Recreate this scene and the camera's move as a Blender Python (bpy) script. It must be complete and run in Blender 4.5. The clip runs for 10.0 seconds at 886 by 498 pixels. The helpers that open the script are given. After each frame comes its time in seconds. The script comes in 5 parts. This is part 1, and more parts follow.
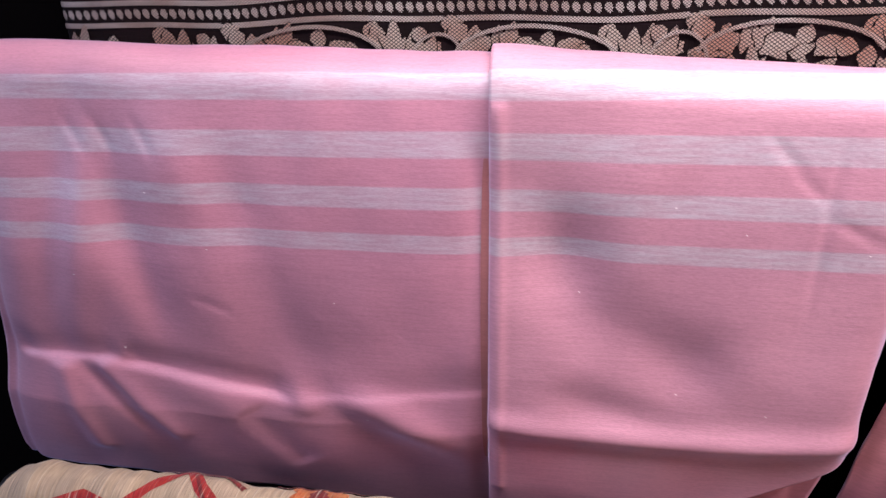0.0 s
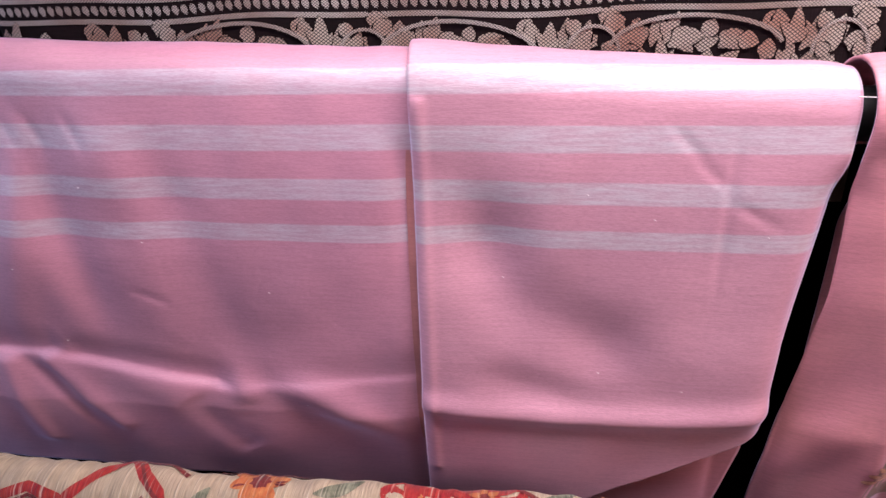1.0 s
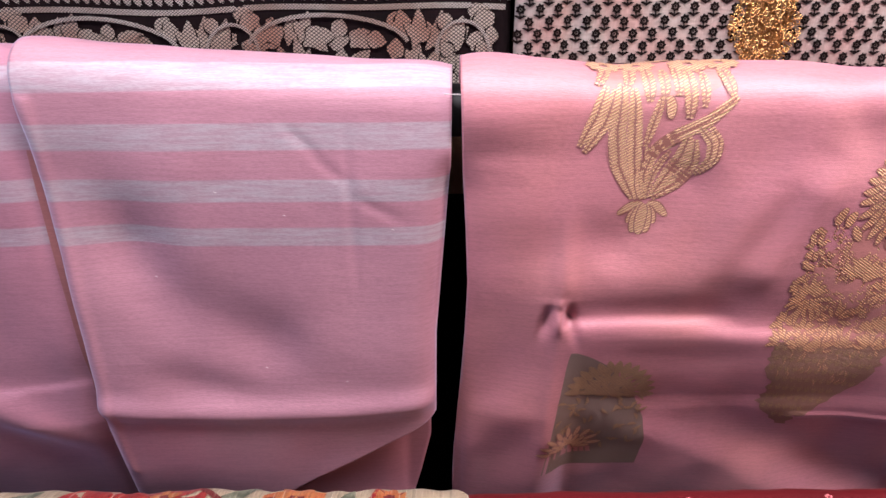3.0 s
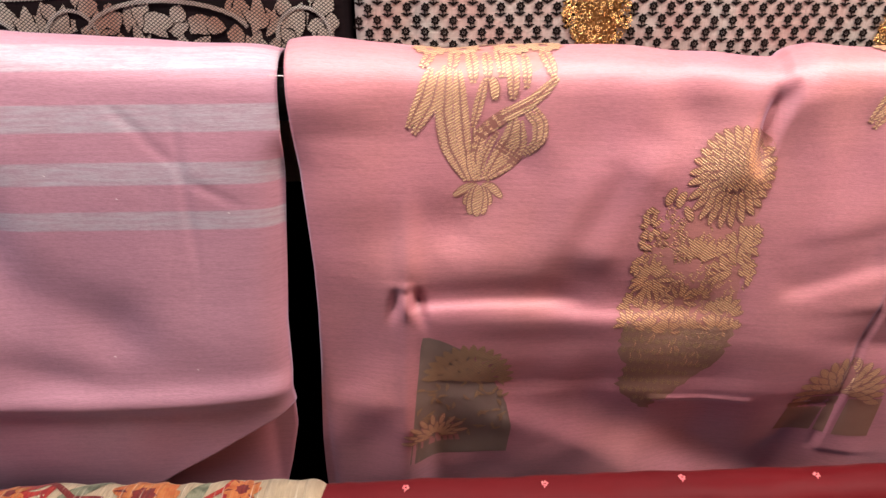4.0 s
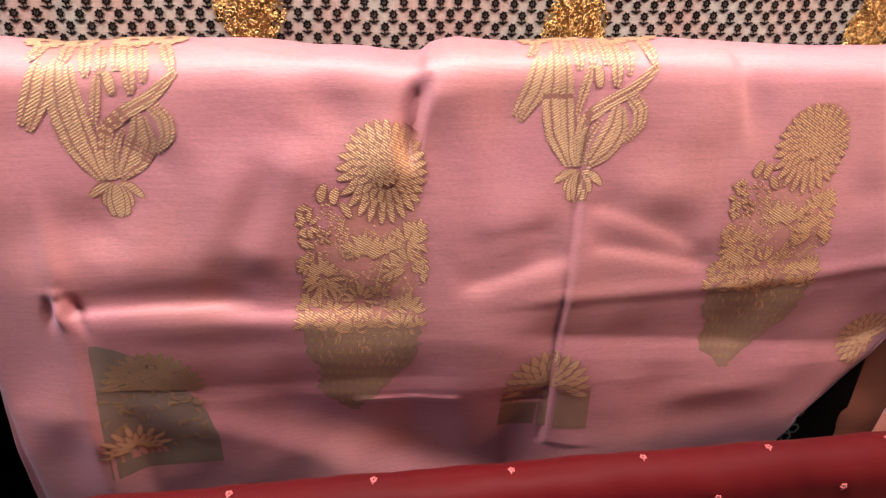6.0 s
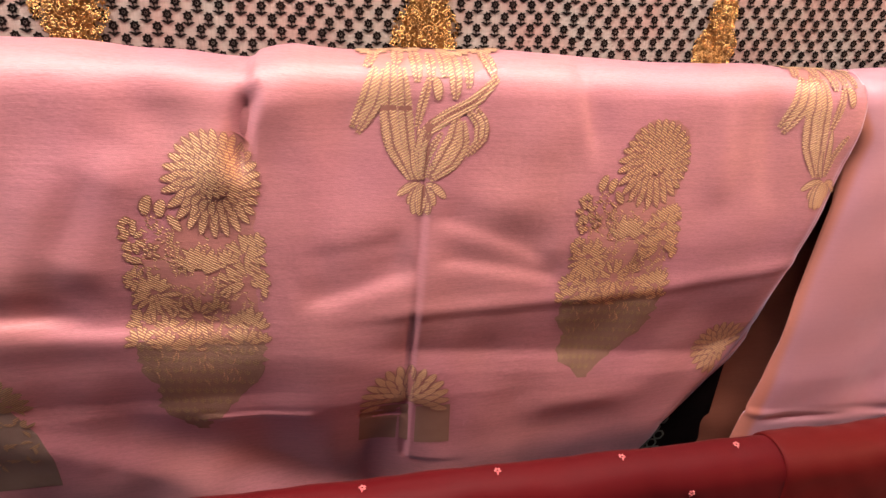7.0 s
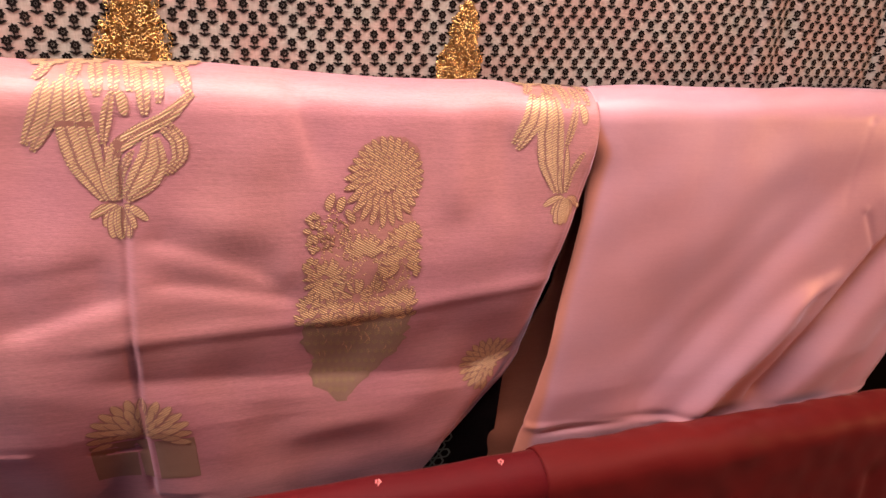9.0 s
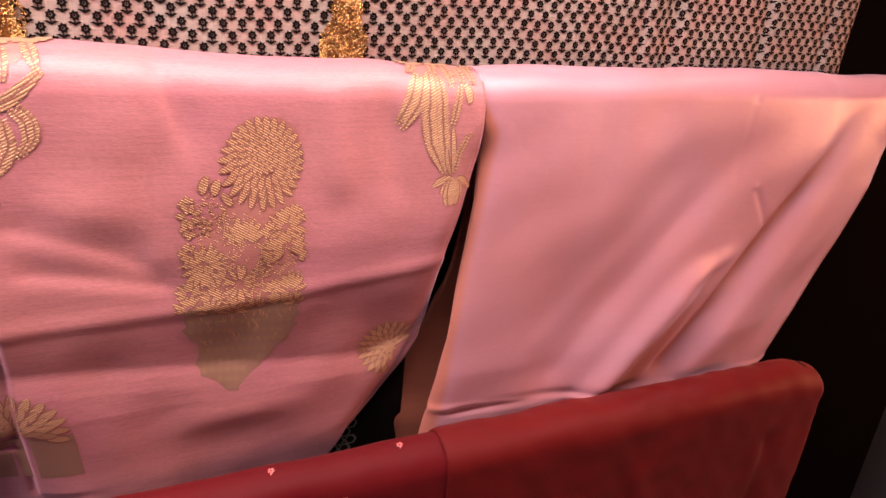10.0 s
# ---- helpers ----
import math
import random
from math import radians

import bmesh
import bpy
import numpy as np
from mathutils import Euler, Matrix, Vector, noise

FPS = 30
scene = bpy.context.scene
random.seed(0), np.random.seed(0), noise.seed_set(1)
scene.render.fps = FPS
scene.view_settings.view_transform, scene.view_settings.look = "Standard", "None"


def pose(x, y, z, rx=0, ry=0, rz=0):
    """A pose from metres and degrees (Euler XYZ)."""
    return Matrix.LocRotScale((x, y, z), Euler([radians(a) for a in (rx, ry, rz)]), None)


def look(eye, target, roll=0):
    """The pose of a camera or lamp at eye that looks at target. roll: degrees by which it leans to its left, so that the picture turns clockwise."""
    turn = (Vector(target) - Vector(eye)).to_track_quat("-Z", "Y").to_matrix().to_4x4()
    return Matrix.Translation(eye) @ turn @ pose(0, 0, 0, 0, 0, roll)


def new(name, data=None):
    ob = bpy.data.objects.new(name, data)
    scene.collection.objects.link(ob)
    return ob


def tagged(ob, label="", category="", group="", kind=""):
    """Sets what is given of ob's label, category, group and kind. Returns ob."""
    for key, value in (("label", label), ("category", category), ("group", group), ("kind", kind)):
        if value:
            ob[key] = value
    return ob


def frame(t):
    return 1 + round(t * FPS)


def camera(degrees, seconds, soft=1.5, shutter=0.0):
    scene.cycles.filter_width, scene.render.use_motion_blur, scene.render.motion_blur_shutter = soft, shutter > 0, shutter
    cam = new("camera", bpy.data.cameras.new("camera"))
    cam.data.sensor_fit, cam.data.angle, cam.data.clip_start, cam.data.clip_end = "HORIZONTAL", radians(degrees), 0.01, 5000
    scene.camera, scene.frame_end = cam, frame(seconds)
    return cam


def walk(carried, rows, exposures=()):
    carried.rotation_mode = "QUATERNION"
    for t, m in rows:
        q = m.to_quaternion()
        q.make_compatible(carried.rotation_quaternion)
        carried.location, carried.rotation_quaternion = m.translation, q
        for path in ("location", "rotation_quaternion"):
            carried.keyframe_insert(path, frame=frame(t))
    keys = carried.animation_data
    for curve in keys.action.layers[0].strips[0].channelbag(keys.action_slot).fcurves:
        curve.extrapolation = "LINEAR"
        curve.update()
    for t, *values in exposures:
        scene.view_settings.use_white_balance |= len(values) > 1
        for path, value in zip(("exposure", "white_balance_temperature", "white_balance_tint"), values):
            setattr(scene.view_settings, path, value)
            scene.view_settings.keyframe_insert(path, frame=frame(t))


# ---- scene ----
cam = camera(70.1, 10.0)
PATH = [
    (0, (0.155, -0.04, 1.31), (-0.149, 1.778, 0.536), -1.5),
    (0.5, (0.168, -0.041, 1.311), (-0.108, 1.781, 0.533), -1.6),
    (1, (0.19, -0.05, 1.313), (-0.049, 1.767, 0.513), -1.7),
    (1.5, (0.226, -0.052, 1.321), (0.023, 1.762, 0.504), -1.6),
    (2, (0.279, -0.055, 1.321), (0.126, 1.76, 0.493), -1.6),
    (2.5, (0.312, -0.055, 1.321), (0.206, 1.768, 0.505), -1.6),
    (3, (0.366, -0.047, 1.311), (0.37, 1.782, 0.502), -0.5),
    (3.2, (0.394, -0.048, 1.306), (0.413, 1.786, 0.509), -0.4),
    (4.3, (0.478, -0.065, 1.289), (0.559, 1.786, 0.536), -0.3),
    (4.5, (0.501, -0.068, 1.288), (0.587, 1.785, 0.54), -0.3),
    (5, (0.559, -0.069, 1.288), (0.685, 1.781, 0.539), -0.3),
    (5.5, (0.602, -0.066, 1.287), (0.784, 1.778, 0.534), 0.1),
    (5.7, (0.622, -0.066, 1.282), (0.811, 1.782, 0.54), -0.1),
    (6.8, (0.685, -0.062, 1.289), (1.053, 1.755, 0.538), 1.9),
    (7, (0.708, -0.062, 1.29), (1.101, 1.751, 0.542), 2.2),
    (7.5, (0.748, -0.062, 1.293), (1.203, 1.739, 0.552), 3.0),
    (8, (0.784, -0.068, 1.294), (1.302, 1.721, 0.565), 3.6),
    (8.5, (0.817, -0.068, 1.295), (1.382, 1.71, 0.573), 3.7),
    (9, (0.839, -0.076, 1.298), (1.459, 1.686, 0.584), 3.7),
    (9.5, (0.86, -0.086, 1.297), (1.536, 1.657, 0.584), 3.7),
    (10, (0.883, -0.089, 1.295), (1.64, 1.608, 0.556), 4.1),
]
walk(cam, [(t, look(eye, target, roll)) for t, eye, target, roll in PATH],
     [(0.0, 0.45, 5480, 14), (1.5, 0.37, 5450, 14), (3.0, 0.14, 5350, 8), (4.5, 0.13, 6050, 0), (5.7, 0.18, 5850, -3), (7.5, 0.05, 6450, 8), (9.0, 0.08, 6400, 7), (9.6, 0.10, 6000, 3), (10.0, 0.18, 6850, 28)])

# ---- world and lights ----
world = bpy.data.worlds.new("dim_room")
scene.world = world
world.use_nodes = True
world.node_tree.nodes["Background"].inputs[0].default_value = (0.6, 0.7, 1.0, 1)
world.node_tree.nodes["Background"].inputs[1].default_value = 0.02


def area_lamp(name, eye, target, sx, sy, watts, colour):
    data = bpy.data.lights.new(name, "AREA")
    data.shape, data.size, data.size_y, data.energy, data.color = "RECTANGLE", sx, sy, watts, colour
    ob = new(name, data)
    ob.matrix_world = look(eye, target)
    return ob


area_lamp("batten_glow", (0.67, 0.11, 1.655), (0.67, 0.13, 0.0), 1.46, 0.14, 11.5, (1.0, 0.86, 0.77))
area_lamp("window_light", (-1.58, -0.45, 1.55), (0.4, 0.2, 1.15), 1.0, 1.1, 9.5, (0.70, 0.76, 1.0))
# unseen warm source, added to tint the right-facing folds orange
area_lamp("added_warm_light", (2.45, -0.15, 1.18), (1.4, 0.3, 1.0), 0.18, 0.18, 11.5, (1.0, 0.42, 0.18))

# ---- materials ----


class Nodes:
    """A short way to write a node material."""

    def __init__(self, name):
        self.mat = bpy.data.materials.new(name)
        self.mat.use_nodes = True
        self.tree = self.mat.node_tree
        self.out = self.tree.nodes["Principled BSDF"]

    def add(self, kind, props=None, **ins):
        n = self.tree.nodes.new("ShaderNode" + kind)
        for k, v in (props or {}).items():
            setattr(n, k, v)
        for k, v in ins.items():
            self.set(n, k.replace("_", " "), v)
        return n

    def set(self, n, key, v):
        sock = n.inputs[int(key)] if key.isdigit() else n.inputs[key]
        if isinstance(v, bpy.types.NodeSocket):
            self.tree.links.new(v, sock)
        else:
            if isinstance(v, tuple) and len(v) == 3 and sock.type == "RGBA":
                v = (*v, 1)
            sock.default_value = v

    def principled(self, **ins):
        for k, v in ins.items():
            self.set(self.out, k.replace("_", " "), v)

    def math(self, op, a, b=0.0):
        n = self.add("Math", {"operation": op})
        self.set(n, "0", a)
        self.set(n, "1", b)
        return n.outputs[0]

    def mix(self, fac, a, b):
        n = self.add("Mix", {"data_type": "RGBA"})
        for i, v in ((0, fac), (6, a), (7, b)):
            self.set(n, str(i), v)
        return n.outputs[2]

    def noise(self, vec, scale, detail=3.0):
        return self.add("TexNoise", Vector=vec, Scale=scale, Detail=detail).outputs[0]

    def coords(self, kind="UV", scale=(1, 1, 1)):
        c = self.add("TexCoord").outputs[kind]
        return self.add("Mapping", Vector=c, Scale=scale).outputs[0]

    def ramp(self, fac, lo, hi):
        n = self.add("MapRange", {"interpolation_type": "SMOOTHSTEP"}, Value=fac)
        n.inputs[1].default_value, n.inputs[2].default_value = lo, hi
        return n.outputs[0]

    def bump(self, height, strength, distance=0.001, normal=None):
        n = self.add("Bump", Height=height, Strength=strength, Distance=distance)
        if normal is not None:
            self.set(n, "Normal", normal)
        return n.outputs[0]


def silk(name, base, second, bands=(), band_colour=(0.5, 0.5, 0.5), rough=0.42, sheen=(0.75, 0.7, 1.0), sheen_weight=0.35, grain=1.0, spec=0.9, selvedge=None):
    """Shot silk with fine weft lines; bands: woven stripes as (from, to) along v in metres."""
    m = Nodes(name)
    uv = m.coords("UV")
    weft = m.noise(m.coords("UV", (260, 1700, 1)), 1.0, 2.0)
    slub = m.noise(m.coords("UV", (45, 520, 1)), 1.0, 2.0)
    patch = m.noise(uv, 9.0, 3.0)
    col = m.mix(m.ramp(patch, 0.3, 0.7), base, second)
    if bands:
        v = m.add("SeparateXYZ", Vector=uv).outputs[1]
        total = None
        for a, b in bands:
            inside = m.math("MULTIPLY", m.ramp(v, a - 0.0006, a + 0.0006), m.math("SUBTRACT", 1.0, m.ramp(v, b - 0.0006, b + 0.0006)))
            total = inside if total is None else m.math("ADD", total, inside)
        total = m.math("MULTIPLY", total, m.math("ADD", 0.30, m.math("MULTIPLY", slub, 0.75)))
        col = m.mix(total, col, band_colour)
    # warm bounce light along one slanting edge, mixed into the colour
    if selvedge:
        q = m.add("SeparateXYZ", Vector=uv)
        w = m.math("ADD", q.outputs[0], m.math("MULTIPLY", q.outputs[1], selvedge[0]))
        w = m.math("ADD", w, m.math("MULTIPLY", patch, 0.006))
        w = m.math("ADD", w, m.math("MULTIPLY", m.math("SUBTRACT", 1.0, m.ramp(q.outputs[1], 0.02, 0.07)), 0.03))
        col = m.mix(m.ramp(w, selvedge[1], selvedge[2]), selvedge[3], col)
    dark = m.mix(0.22 * grain, col, (base[0] * 0.45, base[1] * 0.40, base[2] * 0.40))
    col = m.mix(m.ramp(m.math("ADD", m.math("MULTIPLY", weft, 0.6), m.math("MULTIPLY", slub, 0.4)), 0.35, 0.62), dark, col)
    height = m.math("ADD", weft, m.math("MULTIPLY", slub, 0.8))
    soft = m.noise(m.coords("UV", (1, 1.6, 1)), 42.0, 3.0)
    n = m.bump(height, 0.30 * grain, 0.0003)
    crumple = m.math("ABSOLUTE", m.math("SUBTRACT", m.noise(m.coords("UV", (1, 1.3, 1)), 26.0, 2.0), 0.5))
    n = m.bump(crumple, 0.22, 0.0025, n)
    n = m.bump(soft, 0.25, 0.0012, n)
    m.principled(Base_Color=col, Roughness=rough, Normal=n, Sheen_Weight=sheen_weight, Sheen_Roughness=0.35, Sheen_Tint=sheen, Anisotropic=0.5)
    m.principled(Specular_IOR_Level=spec)
    return m.mat


def zari(name, light, dark, pitch, rough=0.34, metal=0.85, slope=1.15):
    """Metal thread woven in a diagonal twill, with the silk showing between the threads."""
    m = Nodes(name)
    uv = m.coords("UV", (1, 1, 1))
    x = m.add("SeparateXYZ", Vector=uv)
    diag = m.math("ADD", m.math("MULTIPLY", x.outputs[0], slope), x.outputs[1])
    jitter = m.math("MULTIPLY", m.noise(uv, 420.0, 2.0), pitch * 0.5)
    wave = m.math("SINE", m.math("MULTIPLY", m.math("ADD", diag, jitter), 2 * math.pi / pitch))
    grain = m.noise(m.coords("UV", (1100, 500, 1)), 1.0, 2.0)
    f = m.ramp(m.math("ADD", wave, m.math("MULTIPLY", m.math("SUBTRACT", grain, 0.5), 1.6)), -0.45, 0.65)
    patch = m.ramp(m.noise(uv, 60.0, 3.0), 0.3, 0.75)
    rand = m.add("ObjectInfo").outputs["Random"]
    bright = m.mix(m.math("ADD", m.math("MULTIPLY", patch, 0.5), m.math("MULTIPLY", rand, 0.5)), light, tuple(c * 0.72 for c in light))
    col = m.mix(f, dark, bright)
    m.principled(Base_Color=col, Metallic=m.math("MULTIPLY", f, metal), Roughness=m.math("ADD", rough, m.math("MULTIPLY", patch, 0.12)), Normal=m.bump(f, 0.7, 0.0004))
    return m.mat


def net_weave(name, light, warm, dark, pitch):
    """Thread figures with a fine woven net over them, from silver to copper."""
    m = Nodes(name)
    uv = m.coords("UV")
    x = m.add("SeparateXYZ", Vector=uv)
    lines = None
    for sx in (1.0, -1.0):
        q = m.math("ABSOLUTE", m.math("SINE", m.math("MULTIPLY", m.math("ADD", m.math("MULTIPLY", x.outputs[0], sx), m.math("MULTIPLY", x.outputs[1], 1.35)), math.pi / pitch)))
        lines = q if lines is None else m.math("MINIMUM", lines, q)
    f = m.ramp(m.math("ADD", lines, m.math("MULTIPLY", m.noise(uv, 900.0, 2.0), 0.3)), 0.42, 0.80)
    col = m.mix(m.ramp(m.noise(uv, 22.0, 2.0), 0.35, 0.65), light, warm)
    m.principled(Base_Color=m.mix(f, dark, col), Roughness=0.5, Metallic=m.math("MULTIPLY", f, 0.25), Normal=m.bump(f, 0.8, 0.0005))
    return m.mat


def cloth(name, base, second, scale=25.0, rough=0.85, lines=(900, 900), sheen=0.15, amount=0.25, spec=0.2, crinkle=0.0):
    m = Nodes(name)
    uv = m.coords("UV")
    warp = m.noise(m.coords("UV", (lines[0], 90, 1)), 1.0, 2.0)
    weft = m.noise(m.coords("UV", (90, lines[1], 1)), 1.0, 2.0)
    h = m.math("ADD", warp, weft)
    col = m.mix(m.ramp(m.noise(uv, scale, 4.0), 0.3, 0.7), base, second)
    col = m.mix(m.math("MULTIPLY", m.ramp(h, 0.7, 1.25), amount), col, tuple(c * 0.4 for c in base))
    n = m.bump(h, 0.4, 0.0005)
    if crinkle:
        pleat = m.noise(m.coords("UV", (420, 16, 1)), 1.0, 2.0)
        # pale streaks on the pleat ridges; shade of the valleys mixed into the colour
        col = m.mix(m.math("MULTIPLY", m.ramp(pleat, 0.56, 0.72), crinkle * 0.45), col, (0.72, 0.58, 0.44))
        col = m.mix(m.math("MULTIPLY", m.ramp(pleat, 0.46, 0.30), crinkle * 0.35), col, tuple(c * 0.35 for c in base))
        n = m.bump(pleat, 0.9 * crinkle, 0.0025, n)
    m.principled(Base_Color=col, Roughness=rough, Normal=n, Sheen_Weight=sheen, Specular_IOR_Level=spec)
    return m.mat


def plain(name, base, rough=0.6, metal=0.0, scale=14.0, vary=0.25, bump=0.15, spec=0.5):
    m = Nodes(name)
    o = m.coords("Object")
    n1, n2 = m.noise(o, scale, 4.0), m.noise(o, scale * 12, 3.0)
    col = m.mix(m.math("MULTIPLY", m.ramp(n1, 0.3, 0.7), vary), base, tuple(c * 0.5 for c in base))
    m.principled(Base_Color=col, Metallic=metal, Roughness=m.math("ADD", rough, m.math("MULTIPLY", n2, 0.15)), Normal=m.bump(n2, bump, 0.002), Specular_IOR_Level=spec)
    return m.mat


BANDS = ((-0.062, -0.046), (-0.028, -0.012), (0.0225, 0.0385), (0.0565, 0.0725), (0.0905, 0.1045), (0.1215, 0.1337))
M_STRIPED = silk("striped_silk", (0.56, 0.238, 0.310), (0.46, 0.200, 0.268), BANDS, (0.50, 0.41, 0.465), rough=0.54, sheen_weight=0.5, grain=1.3)
M_STRIPED_PALE = silk("striped_silk_pale", (0.575, 0.270, 0.330), (0.50, 0.230, 0.290), BANDS, (0.50, 0.430, 0.470), rough=0.54, sheen_weight=0.45, grain=1.4, spec=0.65)
M_EDGE_SHADE = silk("copper_edge_shade", (0.44, 0.165, 0.155), (0.38, 0.135, 0.13), rough=0.5, grain=1.3)
# darker, redder copy of the striped silk: the inner layer's shade as colour
M_STRIPED_SHADED = silk("striped_silk_shaded", (0.52, 0.20, 0.24), (0.50, 0.19, 0.24), rough=0.5)
M_BUTTA = silk("brocade_silk", (0.61, 0.232, 0.240), (0.58, 0.215, 0.255), rough=0.52, sheen_weight=0.45, grain=1.4)
# the orange left edge paints the warm bounce on the turned cloth
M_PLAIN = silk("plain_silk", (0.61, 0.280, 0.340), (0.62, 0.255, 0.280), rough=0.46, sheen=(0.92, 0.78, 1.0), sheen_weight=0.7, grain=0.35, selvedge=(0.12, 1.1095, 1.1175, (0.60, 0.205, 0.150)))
# plain silk darkened to copper brown, standing in for shade inside the fold
M_PLAIN_SHADED = silk("plain_silk_shaded", (0.36, 0.12, 0.08), (0.29, 0.09, 0.06), rough=0.5, grain=0.8, sheen_weight=0.0, spec=0.4)
M_GOLD = zari("gold_zari", (0.90, 0.62, 0.33), (0.50, 0.21, 0.15), 0.0018, 0.36, 0.5, 0.55)
M_GOLD_TURN = zari("gold_zari_turned", (0.90, 0.60, 0.31), (0.48, 0.19, 0.13), 0.0018, 0.36, 0.5, -0.6)
# duller copies of the gold zari, for figures and lower parts in shade
M_OLIVE_FIG = zari("olive_zari_figure", (0.62, 0.40, 0.19), (0.28, 0.14, 0.10), 0.0016, 0.42, 0.5, 0.55)
M_ZARI_SHADED = zari("shaded_zari", (0.37, 0.205, 0.135), (0.36, 0.165, 0.125), 0.0011, 0.46, 0.45, 0.2)
M_GOLD_GROUND = silk("figured_ground_silk", (0.56, 0.215, 0.190), (0.52, 0.20, 0.175), rough=0.5, grain=1.2)
M_OUTLINE = silk("outline_silk", (0.36, 0.140, 0.105), (0.32, 0.120, 0.090), rough=0.52, grain=0.9)
# gold zari dulled to olive in place of the shade under the fold
M_OLIVE = zari("olive_zari_shaded", (0.30, 0.215, 0.16), (0.27, 0.16, 0.14), 0.0012, 0.42, 0.4, 0.3)
M_BLACK = cloth("black_brocade", (0.007, 0.004, 0.0045), (0.012, 0.006, 0.007), amount=0.4, sheen=0.0, spec=0.06)
M_ANTIQUE = net_weave("antique_thread", (0.46, 0.38, 0.31), (0.34, 0.17, 0.115), (0.010, 0.005, 0.005), 0.0030)
M_SILVER = net_weave("silver_thread", (0.50, 0.43, 0.38), (0.36, 0.25, 0.20), (0.014, 0.008, 0.008), 0.0022)
M_PRINT = cloth("printed_cotton_silk", (0.37, 0.305, 0.27), (0.40, 0.235, 0.205), 30.0, 0.7, sheen=0.1)
M_INK = cloth("black_block_ink", (0.006, 0.004, 0.004), (0.014, 0.008, 0.007), 60.0, 0.8, sheen=0.0, spec=0.05)
M_SEQUIN = plain("gold_sequin", (0.82, 0.53, 0.22), 0.18, 1.0, 90, 0.5, 0.0)
M_SEQUIN_DARK = plain("old_gold_thread", (0.36, 0.16, 0.045), 0.3, 0.8, 90, 0.5, 0.0)
M_RED = silk("maroon_silk", (0.135, 0.007, 0.010), (0.115, 0.006, 0.009), rough=0.62, sheen=(1, 0.4, 0.35), sheen_weight=0.15, grain=0.6, spec=0.15)
M_RED_PLAIN = silk("plain_maroon_silk", (0.15, 0.009, 0.009), (0.13, 0.008, 0.008), rough=0.62, sheen=(1, 0.4, 0.35), sheen_weight=0.15, grain=0.6, spec=0.15)
M_BUD = cloth("pink_thread", (0.80, 0.16, 0.18), (0.85, 0.28, 0.26), 300.0)
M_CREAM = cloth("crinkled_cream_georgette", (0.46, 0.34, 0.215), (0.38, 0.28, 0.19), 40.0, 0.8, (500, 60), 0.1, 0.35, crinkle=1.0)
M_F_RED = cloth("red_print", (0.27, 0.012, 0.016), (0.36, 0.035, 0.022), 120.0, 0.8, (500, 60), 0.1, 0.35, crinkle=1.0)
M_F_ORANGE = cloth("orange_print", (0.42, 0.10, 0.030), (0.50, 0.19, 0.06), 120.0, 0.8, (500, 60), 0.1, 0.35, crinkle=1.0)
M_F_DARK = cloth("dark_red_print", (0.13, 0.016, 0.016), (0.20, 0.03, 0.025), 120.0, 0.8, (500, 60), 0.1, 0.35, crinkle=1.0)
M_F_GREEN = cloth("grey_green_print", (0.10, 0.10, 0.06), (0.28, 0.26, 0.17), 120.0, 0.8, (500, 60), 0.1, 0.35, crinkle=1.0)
M_TAN = cloth("tan_lining", (0.36, 0.22, 0.12), (0.30, 0.18, 0.10))
M_NET = cloth("grey_net_print", (0.13, 0.145, 0.135), (0.16, 0.165, 0.15))
M_VELVET = plain("black_painted_board", (0.003, 0.002, 0.002), 0.95, spec=0.02)
M_RAIL = plain("dark_steel", (0.05, 0.045, 0.045), 0.4, 0.9)
M_WALL = plain("grey_wall_paint", (0.20, 0.22, 0.25), 0.8, 0, 3.0)
M_FLOOR = plain("grey_floor_tile", (0.10, 0.10, 0.11), 0.4, 0, 4.0)
M_CEIL = plain("white_ceiling_paint", (0.55, 0.54, 0.52), 0.9, 0, 3.0)
M_DIFFUSER = Nodes("lit_diffuser")
M_DIFFUSER.principled(Base_Color=(0.9, 0.9, 0.88), Emission_Color=(1.0, 0.9, 0.8), Emission_Strength=3.0)
M_DIFFUSER = M_DIFFUSER.mat
M_THREAD = plain("white_thread", (0.62, 0.52, 0.52), 0.8)

# ---- mesh helpers ----


def mesh_part(name, verts, faces, material, parent=None, label="", uvs=None, smooth=True, kind=""):
    base = Vector(parent.matrix_basis.translation) if parent is not None else Vector((0, 0, 0))
    if parent is not None and parent.parent is not None:
        base = base + parent.parent.matrix_basis.translation
    arr = np.asarray(verts, dtype=float) - np.array(base)
    me = bpy.data.meshes.new(name)
    me.from_pydata(arr.tolist(), [], faces)
    if uvs is not None:
        layer = me.uv_layers.new(name="UVMap")
        idx = np.empty(len(me.loops), dtype=np.int32)
        me.loops.foreach_get("vertex_index", idx)
        layer.data.foreach_set("uv", np.asarray(uvs, dtype=np.float32)[idx].ravel())
    me.materials.append(material)
    if smooth:
        me.polygons.foreach_set("use_smooth", [True] * len(me.polygons))
    me.update()
    ob = new(name, me)
    ob.parent = parent
    return tagged(ob, label, "", "", kind)


def thing(name, at, label, category, group="", kind=""):
    ob = new(name)
    ob.empty_display_size = 0.05
    ob.location = at
    return tagged(ob, label, category, group, kind)


